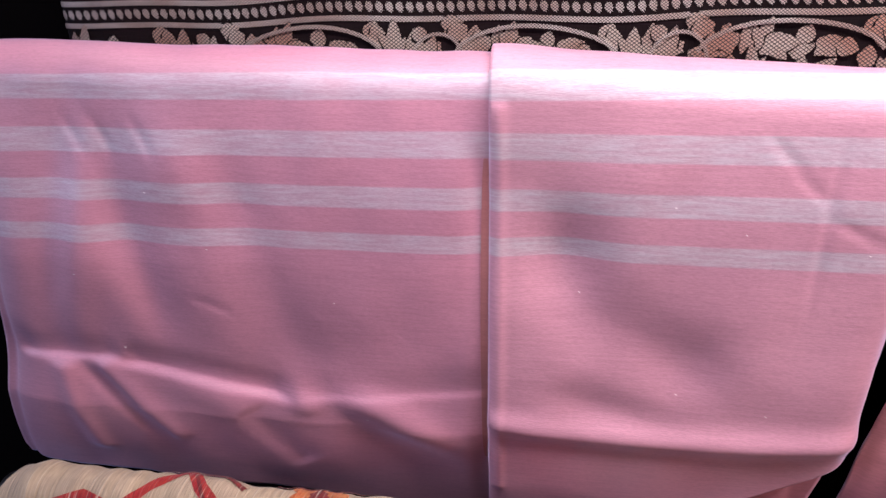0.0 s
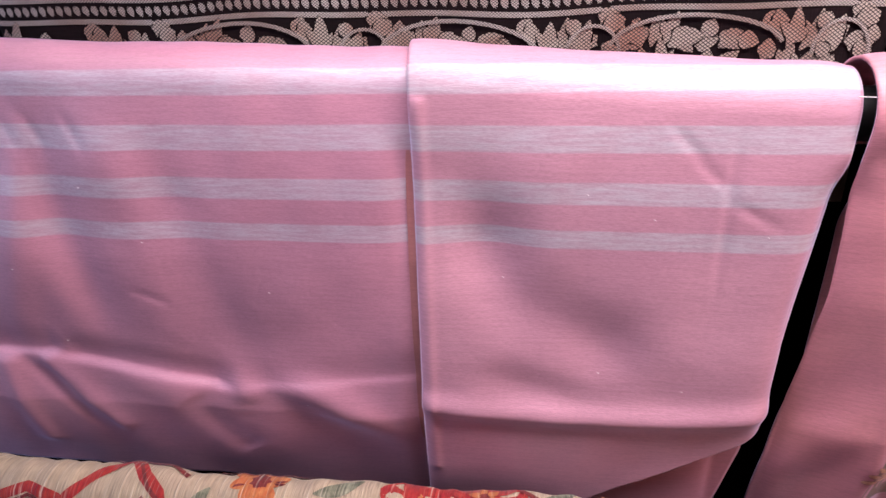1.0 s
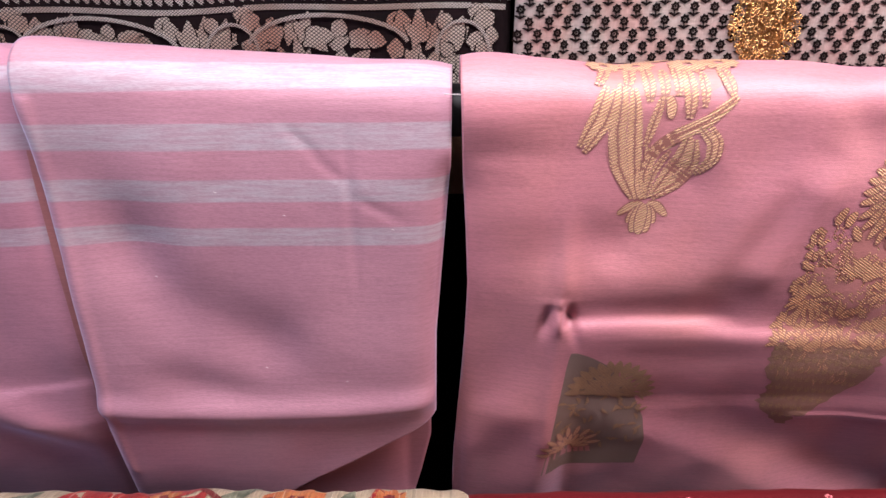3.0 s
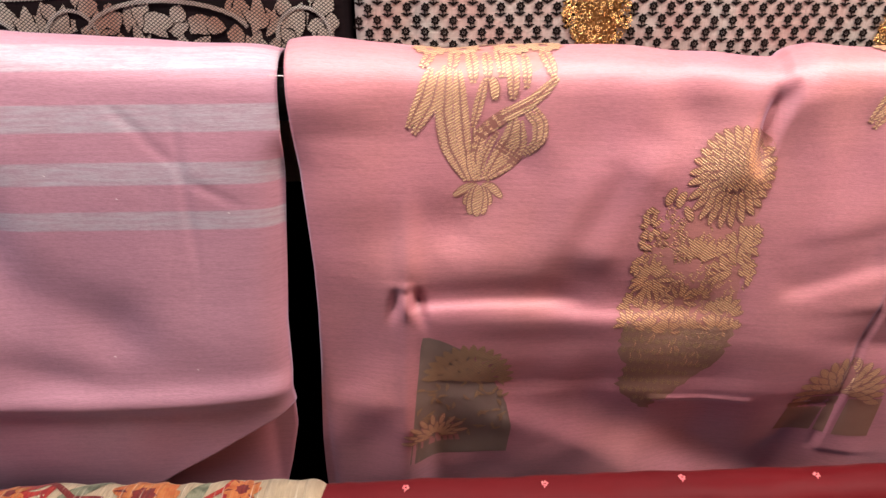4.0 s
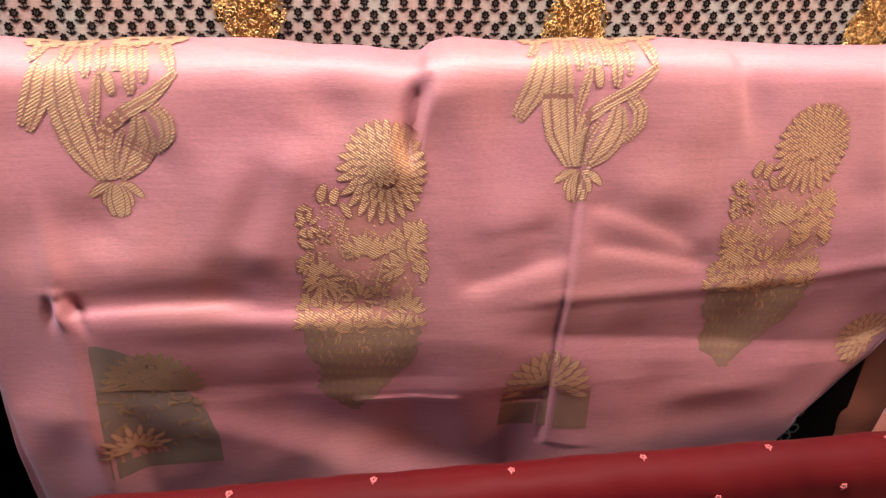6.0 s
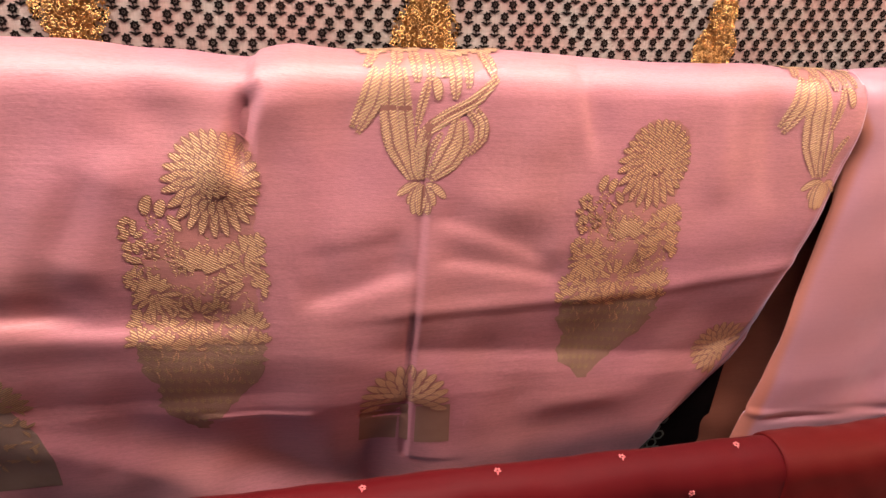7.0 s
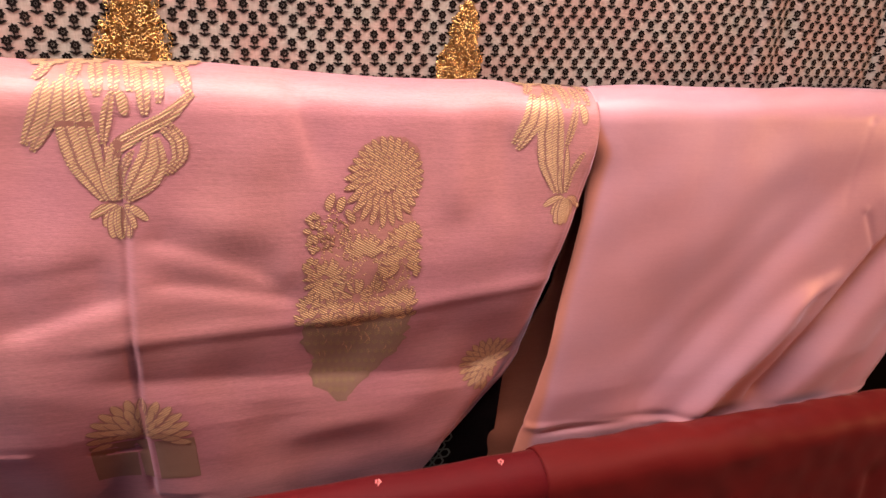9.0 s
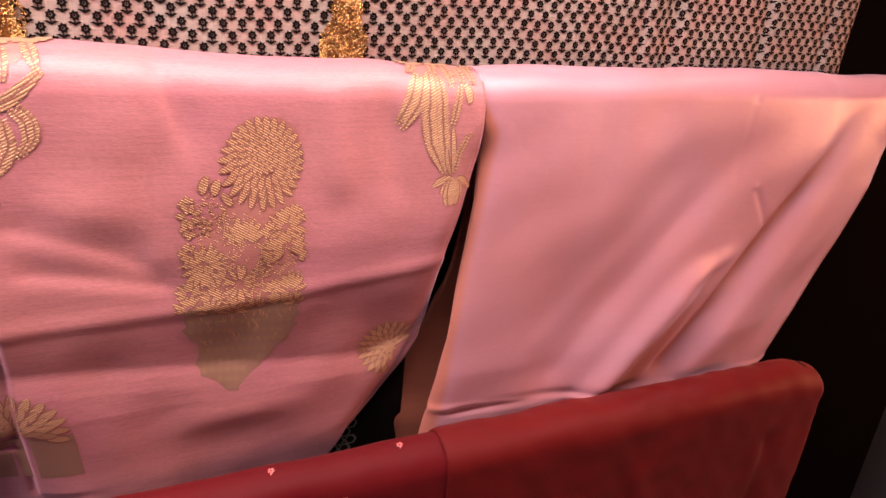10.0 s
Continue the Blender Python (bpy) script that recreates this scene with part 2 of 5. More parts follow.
def box(name, lo, hi, material, parent=None, label="", bevel=0.003):
    bm = bmesh.new()
    bmesh.ops.create_cube(bm, size=1)
    for v in bm.verts:
        v.co = Vector([lo[i] + (v.co[i] + 0.5) * (hi[i] - lo[i]) for i in range(3)])
    if bevel:
        bmesh.ops.bevel(bm, geom=bm.edges[:], offset=bevel, segments=2, affect="EDGES", profile=0.7)
    if parent is not None:
        bmesh.ops.translate(bm, verts=bm.verts, vec=-parent.matrix_basis.translation)
    me = bpy.data.meshes.new(name)
    bm.to_mesh(me)
    bm.free()
    me.materials.append(material)
    ob = new(name, me)
    ob.parent = parent
    return tagged(ob, label)


def rod(name, a, b, r, material, parent=None, label=""):
    a, b = np.array(a, float), np.array(b, float)
    d = (b - a) / np.linalg.norm(b - a)
    u = np.cross(d, (0.3, 0.9, 0.1))
    u /= np.linalg.norm(u)
    w = np.cross(d, u)
    n, verts, faces = 20, [], []
    rings = [(0, 0.8), (0.002, 1.0), (np.linalg.norm(b - a) - 0.002, 1.0), (np.linalg.norm(b - a), 0.8)]
    for h, k in rings:
        for i in range(n):
            t = 2 * math.pi * i / n
            verts.append(a + d * h + r * k * (math.cos(t) * u + math.sin(t) * w))
    for j in range(len(rings) - 1):
        for i in range(n):
            faces.append((j * n + i, j * n + (i + 1) % n, (j + 1) * n + (i + 1) % n, (j + 1) * n + i))
    faces += [tuple(range(n))[::-1], tuple(range((len(rings) - 1) * n, len(rings) * n))]
    return mesh_part(name, verts, faces, material, parent, label)


# ---- draped cloth ----


def smooth01(t):
    t = np.clip(t, 0, 1)
    return t * t * (3 - 2 * t)


def along(x, z, a, b, bow=0.0):
    """Place along the line from a to b (0 to 1) and the signed distance from it, left of the way."""
    dx, dz = b[0] - a[0], b[1] - a[1]
    length = math.hypot(dx, dz)
    t = ((x - a[0]) * dx + (z - a[1]) * dz) / length ** 2
    n = ((z - a[1]) * dx - (x - a[0]) * dz) / length
    return t, n - bow * 4 * t * (1 - t)


def crease(x, z, a, b, amp, wl, wr, bow=0.0, fade=0.12, fade2=None):
    """A soft valley (amp < 0) or ridge (amp > 0) with its own width on either side."""
    t, n = along(x, z, a, b, bow)
    w = np.where(n > 0, wl, wr)
    f = smooth01(t / fade + 0.0) * smooth01((1 - t) / (fade2 or fade))
    return amp * np.exp(-(n / w) ** 2) * f


def ledge(x, z, a, b, amp, w, bow=0.0, fade=0.12, fade2=None, far=0.05):
    """A smooth step: the side left of a to b is pushed out by amp, and settles again over the width far."""
    t, n = along(x, z, a, b, bow)
    f = smooth01(t / fade) * smooth01((1 - t) / (fade2 or fade))
    return amp * 0.5 * (1 + np.tanh(n / w)) * np.exp(-(np.maximum(n, 0) / far) ** 2) * f


def lump(x, z, cx, cz, rx, rz, amp, turn=0.0):
    c, s = math.cos(turn), math.sin(turn)
    u, v = (x - cx) * c + (z - cz) * s, -(x - cx) * s + (z - cz) * c
    return amp * np.exp(-(u / rx) ** 2 - (v / rz) ** 2)


def ripple(x, z, size, amp, seed, stretch=1.0):
    rng = np.random.RandomState(seed)
    out = 0.0
    for _ in range(10):
        ang, ph, k = rng.uniform(0, math.pi), rng.uniform(0, 6.28), rng.uniform(0.6, 1.6)
        out = out + np.sin(2 * math.pi * k / size * (x * math.cos(ang) + z * math.sin(ang) * stretch) + ph)
    return amp * out / 3.2


class Drape:
    """A cloth over a rail that runs along x. s is the way down the cloth from the crest, front side positive."""

    def __init__(self, yc, zc, r, left, right, s_front, s_back, dent, zref):
        self.yc, self.zc, self.r, self.left, self.right = yc, zc, r, left, right
        self.s_front, self.s_back, self.dent, self.zref = s_front, s_back, dent, zref

    def s_of(self, x, z):
        return self.zc(np.asarray(x, float)) - z + math.pi / 2 * self.r

    def v_of(self, x, s):
        return s - (self.zc(x) - self.zref)

    def point(self, x, s, lift=0.0):
        x, s = np.asarray(x, float), np.asarray(s, float)
        q = math.pi / 2 * self.r
        th = np.clip(s / self.r, -math.pi / 2, math.pi / 2)
        over = np.maximum(np.abs(s) - q, 0)
        z = self.zc(x) + self.r * np.cos(th) - over
        zn = self.zc(x) - (s - q)
        d = np.where(s > -q, self.dent(x, zn), 0.0) + lift
        return np.stack([x, self.yc - self.r * np.sin(th) - np.sin(th) * d, z + np.cos(th) * d], -1)

    def sheet(self, name, material, parent, nx, ns, label="", thick=0.0022, s_lo=None):
        u = np.linspace(0, 1, nx)
        s_lo = -self.s_back if s_lo is None else s_lo
        w = np.linspace(0, 1, ns)
        U, W = np.meshgrid(u, w, indexing="ij")
        zc0 = self.zref
        S = s_lo + (self.s_front - s_lo) * W
        Zn = zc0 - (np.maximum(S, 0) - math.pi / 2 * self.r)
        L, R = self.left(Zn), self.right(Zn)
        X = L + (R - L) * U
        P = self.point(X, S)
        verts = P.reshape(-1, 3)
        uvs = np.stack([X, self.v_of(X, S)], -1).reshape(-1, 2)
        i, j = np.meshgrid(np.arange(nx - 1), np.arange(ns - 1), indexing="ij")
        a = (i * ns + j).ravel()
        faces = np.stack([a, a + 1, a + ns + 1, a + ns], -1).tolist()
        ob = mesh_part(name, verts, faces, material, parent, label, uvs)
        if thick:
            mod = ob.modifiers.new("thickness", "SOLIDIFY")
            mod.thickness, mod.offset, mod.use_even_offset = thick, -1, False
        return ob


class Pattern:
    """Woven or printed figures laid on a drape, gathered into one mesh."""

    def __init__(self, drape, lift=0.0004):
        self.d, self.lift, self.x, self.s, self.h, self.faces = drape, lift, [], [], [], []

    def grid(self, X, S, H):
        n, m = X.shape
        k = len(self.x)
        self.x += X.ravel().tolist()
        self.s += S.ravel().tolist()
        self.h += H.ravel().tolist()
        for i in range(n - 1):
            for j in range(m - 1):
                a = k + i * m + j
                self.faces.append((a, a + m, a + m + 1, a + 1))

    def leaf(self, a, b, width, bend=0.0, n=7, blunt=0.75, rise=0.00006, shift=0.0):
        """A leaf from a to b in (x, s), bent sideways."""
        t = np.linspace(0, 1, n)
        dx, ds = b[0] - a[0], b[1] - a[1]
        length = math.hypot(dx, ds) or 1e-6
        px, ps = -ds / length, dx / length
        off = bend * 4 * t * (1 - t)
        half = width / 2 * np.maximum(np.sin(math.pi * np.clip(t * (1 - shift) + shift * t * t, 0.02, 0.985)), 0.05) ** blunt
        cols = np.array([-1, 0, 1])
        X = (a[0] + dx * t + px * off)[:, None] + px * half[:, None] * cols
        S = (a[1] + ds * t + ps * off)[:, None] + ps * half[:, None] * cols
        H = np.zeros_like(X) + rise * (cols == 0)
        self.grid(X, S, H)

    def band(self, pts, width, n=4):
        """A ribbon along points in (x, s)."""
        p = np.array(pts, float)
        q = []
        for i in range(len(p) - 1):
            for k in range(n):
                q.append(p[i] + (p[i + 1] - p[i]) * k / n)
        q.append(p[-1])
        q = np.array(q)
        g = np.gradient(q, axis=0)
        g /= np.linalg.norm(g, axis=1)[:, None] + 1e-9
        side = np.stack([-g[:, 1], g[:, 0]], -1) * width / 2
        X = np.stack([q[:, 0] - side[:, 0], q[:, 0], q[:, 0] + side[:, 0]], 1)
        S = np.stack([q[:, 1] - side[:, 1], q[:, 1], q[:, 1] + side[:, 1]], 1)
        self.grid(X, S, np.zeros_like(X) + 0.0003 * np.array([0, 1, 0]))

    def ribbon(self, pts, width, barbs=0, n=26, skew=0.0, blunt=0.55):
        """A curved, tapered leaf through points in (x, s), its rim cut into barbs."""
        p = np.array(pts, float)
        u = np.linspace(0, len(p) - 1, n)
        k = np.clip(u.astype(int), 0, len(p) - 2)
        f = (u - k)[:, None]
        a, b = p[np.maximum(k - 1, 0)], p[k]
        c, e = p[k + 1], p[np.minimum(k + 2, len(p) - 1)]
        q = 0.5 * (2 * b + (c - a) * f + (2 * a - 5 * b + 4 * c - e) * f ** 2 + (3 * b - a - 3 * c + e) * f ** 3)
        g = np.gradient(q, axis=0)
        g /= np.linalg.norm(g, axis=1)[:, None] + 1e-9
        t = np.linspace(0.015, 0.985, n)
        t = t + skew * t * (1 - t)
        half = width / 2 * np.sin(math.pi * t) ** blunt
        if barbs:
            half = half * (0.84 + 0.30 * ((t * barbs) % 1.0))
        cols = np.array([-1, -0.5, 0, 0.5, 1])
        X = q[:, :1] - g[:, 1:] * half[:, None] * cols
        S = q[:, 1:] + g[:, :1] * half[:, None] * cols
        self.grid(X, S, np.zeros_like(X))

    def disc(self, c, rx, rs, wobble=0.0, lobes=8, rings=3, n=20, hole=0.0, rise=0.0):
        t = np.linspace(0, 2 * math.pi, n + 1)
        rad = 1 + wobble * np.cos(lobes * t)
        k = np.linspace(hole, 1, rings + 1)
        X = c[0] + rx * k[:, None] * rad * np.cos(t)
        S = c[1] + rs * k[:, None] * rad * np.sin(t)
        self.grid(X, S, np.zeros_like(X) + rise * (1 - k[:, None]))

    def fill(self, outline, cells=14):
        """A filled figure: rows of (s, x from, x to)."""
        o = np.array(outline, float)
        s = np.linspace(o[0, 0], o[-1, 0], max(4, int(abs(o[-1, 0] - o[0, 0]) / 0.003)))
        x0, x1 = np.interp(s, o[:, 0], o[:, 1]), np.interp(s, o[:, 0], o[:, 2])
        u = np.linspace(0, 1, cells)
        self.grid(x0[:, None] + (x1 - x0)[:, None] * u, s[:, None] + 0 * u, np.zeros((len(s), cells)))

    def build(self, name, material, parent, label="", kind=""):
        x, s = np.array(self.x), np.array(self.s)
        p = self.d.point(x, s, np.array(self.h) + self.lift)
        return mesh_part(name, p, self.faces, material, parent, label, np.stack([x, s], -1), True, kind)


def const(v):
    return lambda q: np.zeros_like(np.asarray(q, float)) + v


def table(pairs):
    a = np.array(sorted(pairs), float)
    return lambda q: np.interp(q, a[:, 0], a[:, 1])


def rolled(x, edge, side, depth=0.006, w=0.007, z=None, z_top=1.215):
    """A folded edge turns back over a short width, but lies flat over the rail."""
    out = -depth * np.exp(-np.maximum((x - edge) * side, 0) / w)
    return out if z is None else out * (0.15 + 0.85 * smooth01((z_top - z) / 0.03))


# ---- room ----


def slab(name, lo, hi, material):
    ob = box(name, lo, hi, material, None, "", 0)
    return tagged(ob, "", "", "", "structure")


slab("floor", (-1.7, -2.3, -0.1), (2.7, 1.4, 0.0), M_FLOOR)
slab("ceiling", (-1.7, -2.3, 2.6), (2.7, 1.4, 2.7), M_CEIL)
slab("wall_north", (-1.6, 1.3, 0), (2.7, 1.4, 2.6), M_WALL)
slab("wall_south", (-1.6, -2.3, 0), (2.7, -2.2, 2.6), M_WALL)
for lo, hi in (((-1.7, -2.3, 0), (-1.6, -1.0, 2.6)), ((-1.7, 0.1, 0), (-1.6, 1.4, 2.6)), ((-1.7, -1.0, 0), (-1.6, 0.1, 0.95)), ((-1.7, -1.0, 2.15), (-1.6, 0.1, 2.6))):
    slab("wall_west", lo, hi, M_WALL)
slab("wall_east", (2.6, -2.2, 0), (2.7, 1.3, 2.6), M_WALL)

win = thing("window_1", (-1.65, -0.45, 0.95), "white wooden window letting in cool daylight", "window", "", "structure")
for lo, hi in (((-1.68, -1.0, 0.95), (-1.62, -0.95, 2.15)), ((-1.68, 0.05, 0.95), (-1.62, 0.1, 2.15)), ((-1.68, -0.95, 0.95), (-1.62, 0.05, 1.0)), ((-1.68, -0.95, 2.1), (-1.62, 0.05, 2.15))):
    box("window_frame", lo, hi, M_CEIL, win)
tube = thing("batten_light", (0.67, 0.12, 1.69), "white batten light hung by two rods above the rack", "lamp")
box("housing", (-0.09, 0.03, 1.67), (1.43, 0.21, 1.71), M_CEIL, tube)
box("diffuser", (-0.06, 0.05, 1.658), (1.40, 0.19, 1.669), M_DIFFUSER, tube, "glowing diffuser strip", 0.002)
for px in (0.2, 1.14):
    rod("hanger", (px, 0.12, 1.71), (px, 0.12, 2.6), 0.004, M_RAIL, tube)
# fixture invented to carry the added warm light, out of view
lamp = thing("added_wall_lamp", (2.6, -0.15, 1.18), "added warm wall lamp, out of view, with a round shade", "lamp")
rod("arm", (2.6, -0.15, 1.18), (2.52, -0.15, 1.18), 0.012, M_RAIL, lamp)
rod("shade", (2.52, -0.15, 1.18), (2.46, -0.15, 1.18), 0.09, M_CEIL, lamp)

# ---- display stand ----
stand = thing("display_stand", (0.6, 0.40, 0.0), "dark steel tiered rack with black backing board, carrying saris", "rack")
RAILS = [(0.285, 0.950, 0.016), (0.342, 1.232, 0.016), (0.402, 1.545, 0.016)]
for (ry, rz, rr), (xa, xb) in zip(RAILS, ((-0.25, 1.47), (-0.23, 1.54), (-0.175, 1.52))):
    rod("rail", (xa, ry, rz), (xb, ry, rz), rr, M_RAIL, stand)
    for px in (xa + 0.06, 0.62, xb - 0.06):
        rod("bracket", (px, ry, rz - 0.012), (px, 0.457, rz - 0.16), 0.006, M_RAIL, stand)
box("backing_board", (-0.9, 0.455, 0.0), (2.0, 0.475, 2.0), M_VELVET, stand, "matt black backing board", 0.003)

# ---- striped sari ----
ZREF1 = 1.250
top1 = table([(-0.30, 1.259), (-0.17, 1.258), (0.0, 1.253), (0.12, 1.250), (0.22, 1.243), (0.32, 1.237), (0.37, 1.234)])
RAD = 0.024


def dent1_left(x, z):
    d = ripple(x, z, 0.16, 0.0014, 3) + ripple(x, z, 0.06, 0.0004, 4)
    d = d + rolled(x, np.interp(z, [0.93, 1.06, 1.16], [-0.290, -0.252, -0.235]), 1, 0.010, 0.012, z)
    # hanging folds that fan from the upper left
    d = d + crease(x, z, (-0.135, 1.300), (-0.225, 1.04), -0.0030, 0.020, 0.016, 0.004, 0.35)
    d = d + crease(x, z, (-0.115, 1.300), (-0.195, 1.03), 0.0032, 0.016, 0.015, 0.002, 0.35)
    d = d + crease(x, z, (-0.135, 1.300), (-0.100, 1.03), -0.0040, 0.020, 0.016, -0.008, 0.35)
    d = d + crease(x, z, (-0.09, 1.290), (-0.060, 1.03), 0.0030, 0.022, 0.03, 0.004, 0.35)
    d = d + crease(x, z, (-0.055, 1.25), (0.0, 1.03), -0.0028, 0.02, 0.02, 0, 0.35)
    # the long crosswise fold mark near the hem
    for a, b, k in (((-0.25, 1.056), (-0.150, 1.057), 0.7), ((-0.165, 1.056), (-0.015, 1.030), 1.0), ((-0.02, 1.034), (0.135, 1.052), 0.35)):
        d = d + crease(x, z, a, b, -0.0050 * k, 0.016, 0.0042, 0.0, 0.16)
    d = d + lump(x, z, -0.085, 1.028, 0.045, 0.016, 0.0025, -0.25)
    d = d + lump(x, z, 0.030, 1.030, 0.020, 0.012, 0.0025)
    d = d + lump(x, z, 0.062, 1.016, 0.044, 0.017, 0.0065, -0.55)
    d = d + lump(x, z, -0.012, 1.026, 0.014, 0.010, 0.0035)
    d = d + crease(x, z, (-0.200, 1.060), (-0.140, 0.970), -0.0030, 0.008, 0.006, 0.004, 0.35)
    d = d + crease(x, z, (-0.175, 1.055), (-0.120, 0.975), 0.0028, 0.010, 0.007, 0.003)
    d = d + crease(x, z, (-0.205, 1.055), (-0.200, 0.95), 0.004, 0.01, 0.012)
    d = d + crease(x, z, (-0.06, 1.02), (-0.02, 0.96), -0.002, 0.016, 0.012)
    d = d + crease(x, z, (0.0, 1.03), (0.11, 0.960), -0.0030, 0.016, 0.022, 0.004, 0.5)
    d = d + crease(x, z, (-0.088, 1.114), (-0.050, 1.098), -0.0007, 0.005, 0.003, 0.002, 0.5)
    for x0 in (-0.135, -0.105, -0.155):
        d = d + crease(x, z, (x0, 1.246), (x0 + 0.018, 1.205), -0.0009, 0.005, 0.004, 0.001, 0.5)
    d = d - 0.20 * np.maximum(1.01 - z, 0) - 0.05 * np.maximum(1.14 - z, 0) - 0.0035 * np.exp(-((x - 0.122) / 0.010) ** 2) * smooth01((1.235 - z) / 0.03)
    return d


def dent1_right(x, z):
    d = 0.0030 + ripple(x, z, 0.18, 0.0012, 5) + ripple(x, z, 0.07, 0.0004, 6)
    d = d + rolled(x, 0.122, 1, 0.0060, 0.0045, z, 1.245) + rolled(x, np.interp(z, [1.03, 1.10, 1.16, 1.22], [0.361, 0.362, 0.367, 0.372]), -1, 0.012, 0.006, z)
    d = d + crease(x, z, (0.129, 1.25), (0.131, 0.96), 0.0018, 0.004, 0.006, 0, 0.02)
    d = d + lump(x, z, 0.168, 1.150, 0.026, 0.050, -0.0085, 0.3)
    d = d + lump(x, z, 0.240, 1.085, 0.055, 0.026, -0.0055, -0.6)
    # crosswise fold with the lower part turned in
    edge = 1.032 - 0.007 * np.clip(1 - ((x - 0.235) / 0.12) ** 2, 0, 1)
    d = d + 0.0045 * np.exp(-((z - edge) / 0.010) ** 2)
    d = d - 0.17 * np.maximum(edge - z, 0) * smooth01((edge - z) / 0.006)
    d = d + crease(x, z, (0.135, 1.066), (0.27, 1.028), -0.0026, 0.014, 0.012, 0.0, 0.45)
    for a, b in (((0.270, 1.235), (0.300, 1.205)), ((0.285, 1.215), (0.315, 1.190)), ((0.305, 1.190), (0.350, 1.165)), ((0.310, 1.25), (0.312, 1.10))):
        d = d + crease(x, z, a, b, -0.0007, 0.0040, 0.0035, 0, 0.45)
    return d


sari = thing("striped_sari", (0.06, 0.342, 0.95), "dusty pink silk sari with woven grey-lilac stripes over a rail", "sari", "pink saris on the middle rail")
left1 = table([(0.93, -0.296), (1.07, -0.255), (1.16, -0.232), (1.25, -0.225), (1.30, -0.225)])
right1 = table([(0.93, 0.225), (0.963, 0.268), (0.985, 0.300), (1.030, 0.361), (1.10, 0.362), (1.16, 0.367), (1.22, 0.372), (1.30, 0.3735)])
D1L = Drape(0.342, top1, RAD, left1, const(0.133), 0.37, 0.06, dent1_left, ZREF1)
D1R = Drape(0.342, top1, RAD, const(0.1235), right1, 0.37, 0.06, dent1_right, ZREF1)
D1L.sheet("front_panel", M_STRIPED, sari, 180, 230)
D1R.sheet("overlapping_panel", M_STRIPED_PALE, sari, 130, 230, "paler panel of the striped silk")
# brown strip along the overlap: its edge, with the shade there as colour
edge = Pattern(D1L, 0.0007)
edge.ribbon([(0.1215, float(D1L.s_of(0.1215, q))) for q in (1.215, 1.16, 1.10, 1.04, 0.985)], 0.0065, 0, 60, 0.0, 0.35)
edge.build("selvedge", M_EDGE_SHADE, sari, "copper brown edge strip, overlap shade put into its colour")
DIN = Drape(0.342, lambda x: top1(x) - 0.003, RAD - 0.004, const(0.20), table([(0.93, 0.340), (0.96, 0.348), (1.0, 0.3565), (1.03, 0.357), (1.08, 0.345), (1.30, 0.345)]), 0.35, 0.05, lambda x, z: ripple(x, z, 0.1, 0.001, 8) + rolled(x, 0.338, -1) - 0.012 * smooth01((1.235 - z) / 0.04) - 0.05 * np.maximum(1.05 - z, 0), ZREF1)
DIN.sheet("inner_fold", M_STRIPED_SHADED, sari, 60, 80, "shaded inner layer of the same silk")

for D, pts in ((D1L, ((-0.063, 1.152), (0.036, 1.020), (-0.148, 1.066), (-0.10, 1.19), (0.02, 1.115), (-0.165, 1.13))), (D1R, ((0.230, 1.190), (0.336, 1.165), (0.245, 1.062), (0.30, 1.052), (0.27, 1.175), (0.18, 1.13)))):
    for px, pz in pts:
        p = Pattern(D, 0.0005)
        s0 = float(D.s_of(px, pz))
        p.leaf((px - 0.0007, s0), (px + 0.0008, s0 + 0.0005), 0.0006, 0.0001, 5, 0.5, 0.0003)
        p.build("slub", M_THREAD, sari, "pale thread nub")

# ---- brocade sari ----
top2 = table([(0.37, 1.234), (0.50, 1.234), (0.60, 1.232), (0.66, 1.227), (0.684, 1.225), (0.70, 1.229), (0.76, 1.231), (0.90, 1.229), (1.0, 1.227), (1.09, 1.223)])


